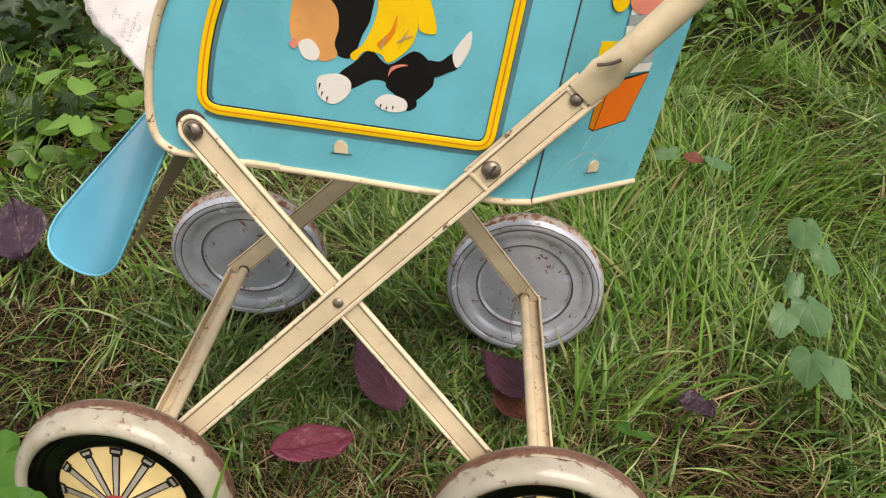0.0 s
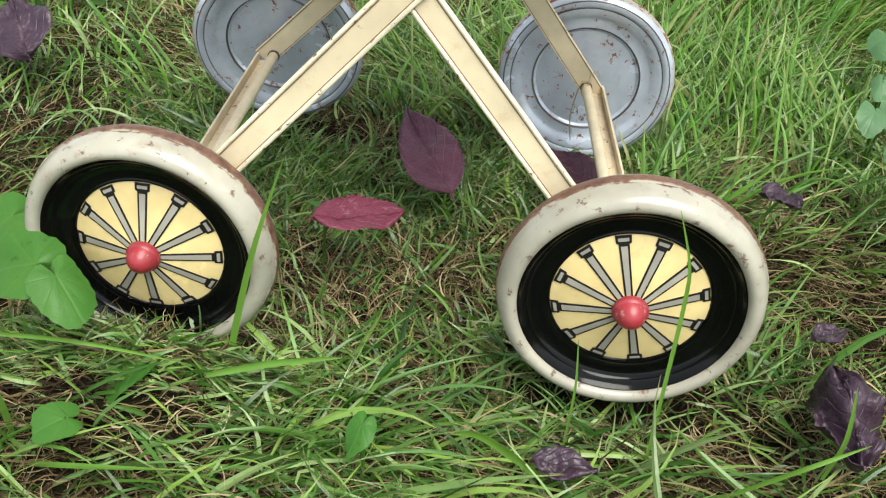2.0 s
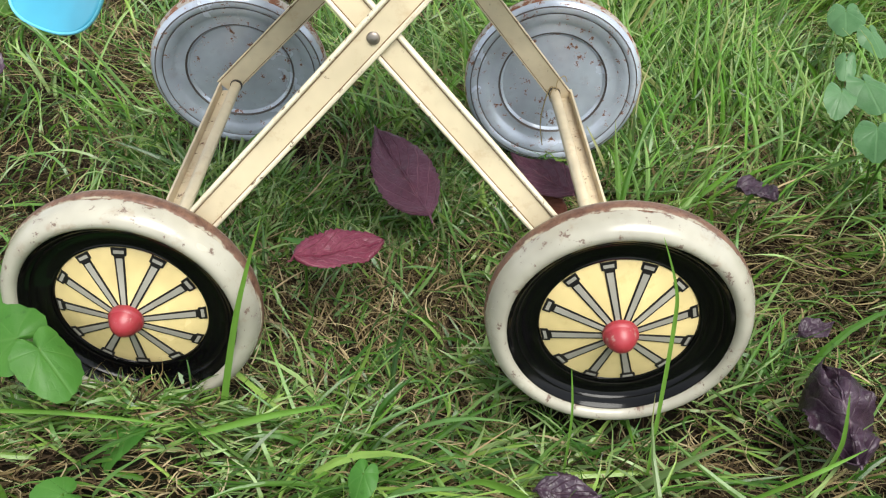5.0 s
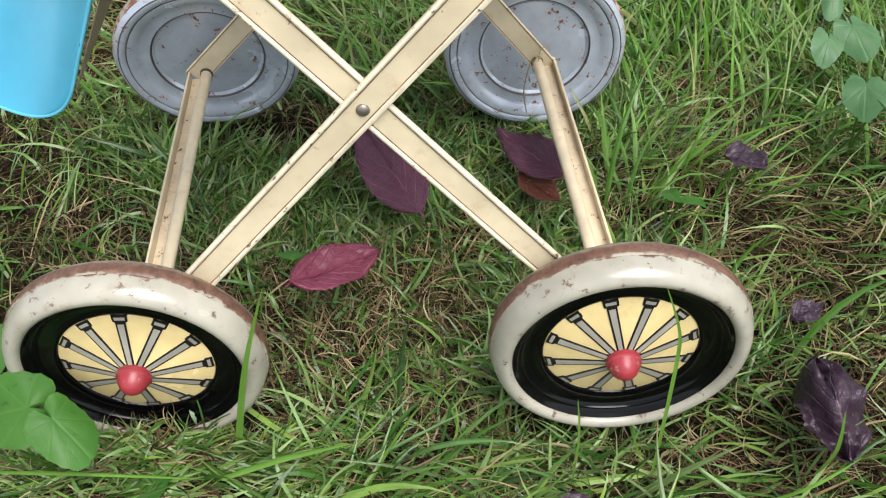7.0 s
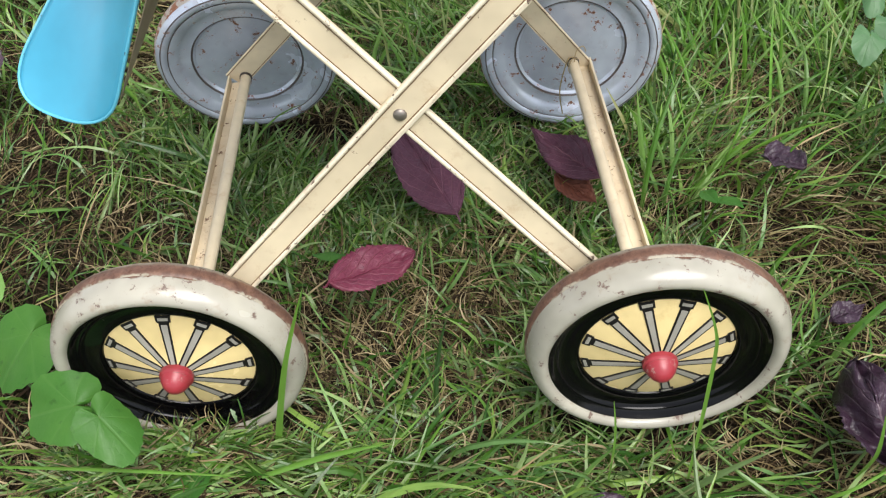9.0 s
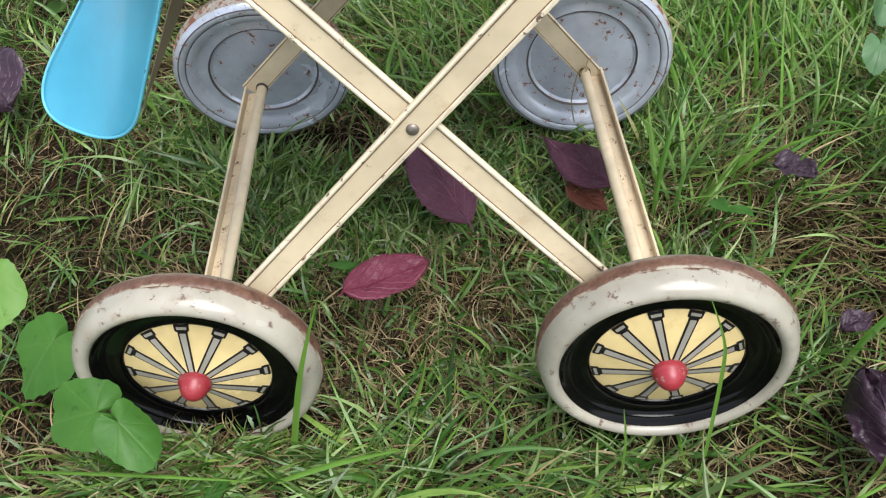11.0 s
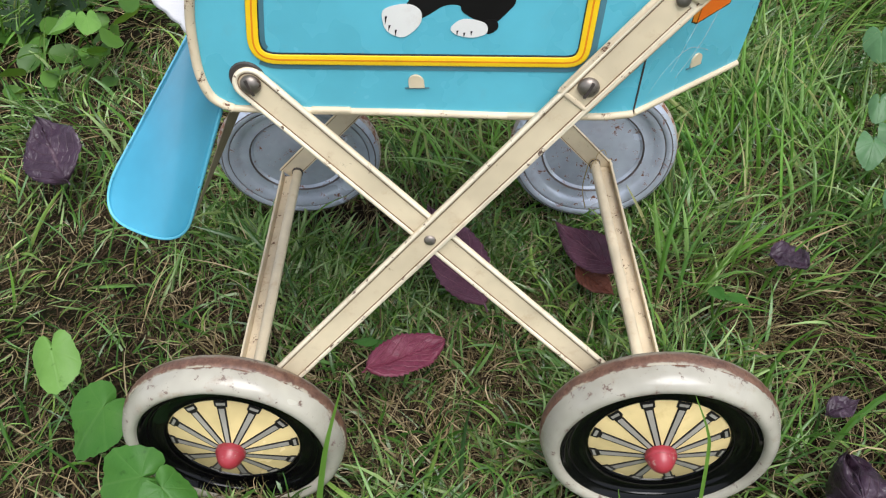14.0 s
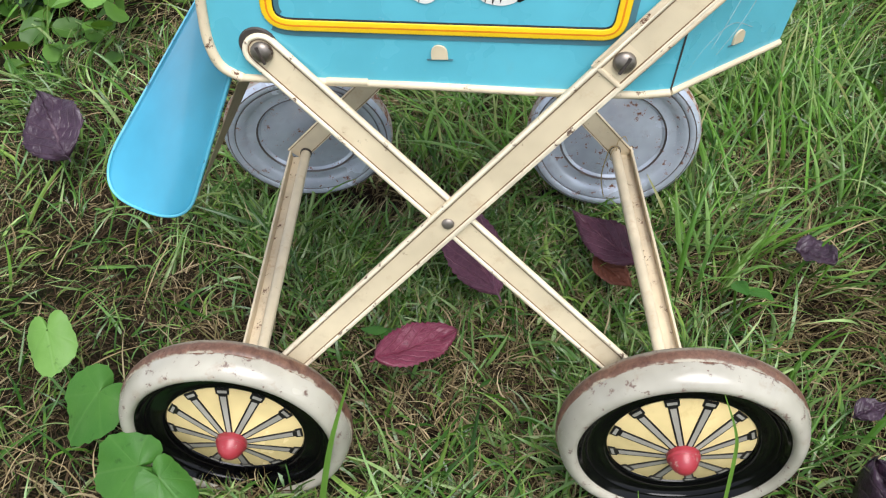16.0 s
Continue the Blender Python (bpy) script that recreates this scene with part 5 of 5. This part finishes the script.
rnd = np.random.RandomState(7)
NEAR_AREA, WIDE_AREA, CORE = (-0.75, 0.85, -0.22, 0.95), (-2.2, 2.4, 0.95, 3.2), (-0.42, 0.46, -0.17, 0.50)


def free(x, y, q):
    return not under_wheel(x, y)


def strewn(x, y, q):
    return free(x, y, q) and q > 0.75 * worn(x, y)


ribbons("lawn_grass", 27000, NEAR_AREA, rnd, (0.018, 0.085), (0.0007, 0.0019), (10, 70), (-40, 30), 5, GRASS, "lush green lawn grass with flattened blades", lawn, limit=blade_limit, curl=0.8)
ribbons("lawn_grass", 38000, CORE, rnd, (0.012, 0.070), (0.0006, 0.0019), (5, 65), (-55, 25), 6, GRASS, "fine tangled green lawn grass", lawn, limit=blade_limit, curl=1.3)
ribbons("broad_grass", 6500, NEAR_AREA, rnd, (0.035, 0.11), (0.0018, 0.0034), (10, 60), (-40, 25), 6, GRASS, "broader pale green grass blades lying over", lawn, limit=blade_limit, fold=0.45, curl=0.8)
ribbons("broad_grass", 1000, (-0.34, 0.36, -0.20, -0.018), rnd, (0.035, 0.10), (0.0014, 0.0030), (4, 40), (-20, 20), 6, GRASS, "broad flattened grass blades in front of the pram", lambda x, y, q: q > 0.6 * worn(x, y), limit=blade_limit, fold=0.45, curl=0.7)
ribbons("dry_straw", 3800, NEAR_AREA, rnd, (0.020, 0.09), (0.0004, 0.0011), (4, 45), (-30, 25), 6, STRAW, "pale dry grass stalks lying on top", strewn, "straw", limit=blade_limit, curl=1.0)
ribbons("dry_straw", 3600, CORE, rnd, (0.012, 0.05), (0.0003, 0.0009), (4, 50), (-40, 25), 6, STRAW, "curled pale dry grass stalks", strewn, "straw", limit=blade_limit, curl=1.9)
ribbons("lawn_grass", 620, (-0.18, -0.045, -0.040, -0.013), rnd, (0.014, 0.030), (0.0008, 0.0020), (10, 50), (-30, 25), 5, GRASS, "short grass crowding the sunken wheel", lambda x, y, q: True)
ribbons("tall_grass", 9500, (-0.6, 0.8, 0.15, 0.95), rnd, (0.04, 0.13), (0.0012, 0.0030), (35, 85), (-20, 50), 6, TALL_GRASS, "taller upright green grass behind the pram", lush, fold=0.4)
ribbons("dark_thatch", 24000, NEAR_AREA, rnd, (0.012, 0.06), (0.0006, 0.0016), (0, 28), (-20, 15), 4, DARK_THATCH, "dark brown thatch close to the soil, darkened for shade between blades", free, "thatch", limit=lambda x, y: min(0.05, blade_limit(x, y)), curl=1.1)
ribbons("dark_thatch", 26000, CORE, rnd, (0.010, 0.045), (0.0004, 0.0011), (0, 35), (-30, 15), 5, DARK_THATCH, "fine dark thatch close to the soil, darkened for shade between blades", free, "thatch", limit=lambda x, y: min(0.04, blade_limit(x, y)), curl=1.8)
ribbons("dry_thatch", 17000, NEAR_AREA, rnd, (0.015, 0.08), (0.0005, 0.0013), (0, 40), (-25, 25), 5, THATCH, "tan and brown dead grass thatch", lambda x, y, q: free(x, y, q) and q < 0.95 - 0.4 * tufts(x, y) - 0.52 * worn(x, y) - (0.12 if x < -0.16 else 0.0), "thatch", limit=lambda x, y: min(0.08, blade_limit(x, y)), curl=1.2)
ribbons("dry_thatch", 27000, CORE, rnd, (0.010, 0.050), (0.0003, 0.0009), (0, 50), (-45, 25), 6, THATCH, "fine curled tan thatch", lambda x, y, q: free(x, y, q) and q < 0.95 - 0.5 * tufts(x, y) - 0.55 * worn(x, y), "thatch", limit=lambda x, y: min(0.05, blade_limit(x, y)), curl=2.2)
ribbons("lawn_grass", 1500, (-0.10, 0.11, 0.02, 0.22), rnd, (0.015, 0.050), (0.0009, 0.0022), (5, 60), (-40, 25), 6, GRASS, "short green blades below the pram", lawn, curl=0.9)
ribbons("dry_straw", 420, (-0.10, 0.11, 0.02, 0.22), rnd, (0.012, 0.045), (0.0005, 0.0011), (5, 55), (-40, 25), 6, STRAW, "pale straw below the pram", free, "straw", curl=1.9)
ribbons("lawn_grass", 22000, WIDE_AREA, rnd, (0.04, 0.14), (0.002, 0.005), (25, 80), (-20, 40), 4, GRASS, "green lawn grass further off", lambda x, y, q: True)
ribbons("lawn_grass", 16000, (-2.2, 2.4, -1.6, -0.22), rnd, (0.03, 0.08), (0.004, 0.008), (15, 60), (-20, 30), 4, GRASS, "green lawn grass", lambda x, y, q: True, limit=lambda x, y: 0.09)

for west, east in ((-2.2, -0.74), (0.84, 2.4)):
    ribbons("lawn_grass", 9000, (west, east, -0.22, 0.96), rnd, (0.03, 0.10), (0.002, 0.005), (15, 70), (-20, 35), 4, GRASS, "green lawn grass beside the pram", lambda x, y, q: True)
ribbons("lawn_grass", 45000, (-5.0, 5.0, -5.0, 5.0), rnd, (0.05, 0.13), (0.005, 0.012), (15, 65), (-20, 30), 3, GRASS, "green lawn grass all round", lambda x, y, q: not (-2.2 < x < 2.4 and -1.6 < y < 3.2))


def leaf_bed(name, count, where, size, height, material, label, seed, lobes):
    """Many overlapping lobed leaves in one mesh."""
    rnd = random.Random(seed)
    s = Shape()
    outline = []
    steps = 22 if lobes > 3 else 12
    for i in range(steps + 1):
        q = math.pi * 0.93 * (2 * i / steps - 1)
        if lobes > 3:
            r = 0.66 + 0.30 * math.cos(lobes * q * 0.98) + 0.12 * math.cos(q)
        else:
            r = 0.8 + 0.25 * math.cos(q)
        outline.append((r * math.cos(q), r * math.sin(q) * (1.0 if lobes > 3 else 0.75)))
    for _ in range(count):
        x, y = where(rnd)
        z = ground_height(x, y) + rnd.uniform(0.2, 1.0) * height * (0.6 + 0.6 * noise.noise(Vector((x * 5, y * 5, 9))))
        r = rnd.uniform(*size)
        m = pose(x, y, max(z, ground_height(x, y) + 0.01), rnd.uniform(-50, 35), rnd.uniform(-35, 35), rnd.uniform(0, 360))
        pts = [m @ Vector((a * r, b * r, 0.25 * r * abs(b) + rnd.uniform(-0.06, 0.06) * r)) for a, b in outline]
        pts.append(m @ Vector((0.1 * r, 0, -0.05 * r)))
        n = len(outline)
        s.add(pts, [(i, (i + 1) % n, n) for i in range(n)])
    me = bpy.data.meshes.new(name)
    me.from_pydata(s.v, [], s.f)
    me.polygons.foreach_set("use_smooth", [True] * len(s.f))
    me.materials.append(material)
    return tagged(new(name, me), label, "ivy" if lobes > 3 else "weeds", kind="stuff")


def left_bed(r):
    y = r.uniform(0.55, 1.7)
    return -0.40 - 0.35 * r.random() ** 0.7 - (y - 0.55) * r.uniform(-0.15, 0.9), y


def back_bed(r):
    return r.uniform(-1.8, 2.2), 1.30 + 1.3 * r.random() ** 1.3


leaf_bed("ivy_bed", 900, left_bed, (0.016, 0.036), 0.10, IVY, "dark green ivy at the lawn's edge", 3, 5)
leaf_bed("ivy_bed", 2600, back_bed, (0.018, 0.040), 0.16, IVY, "dark green ivy behind the lawn", 4, 5)
leaf_bed("weed_leaves", 260, lambda r: (r.uniform(-0.62, -0.33), r.uniform(0.42, 0.95)), (0.008, 0.020), 0.055, WEED, "bright green small-leaved weeds in the lawn", 5, 3)
leaf_bed("weed_leaves", 220, lambda r: (r.uniform(0.25, 1.2), r.uniform(0.75, 1.5)), (0.008, 0.022), 0.05, WEED, "bright green small weeds near the ivy", 6, 3)
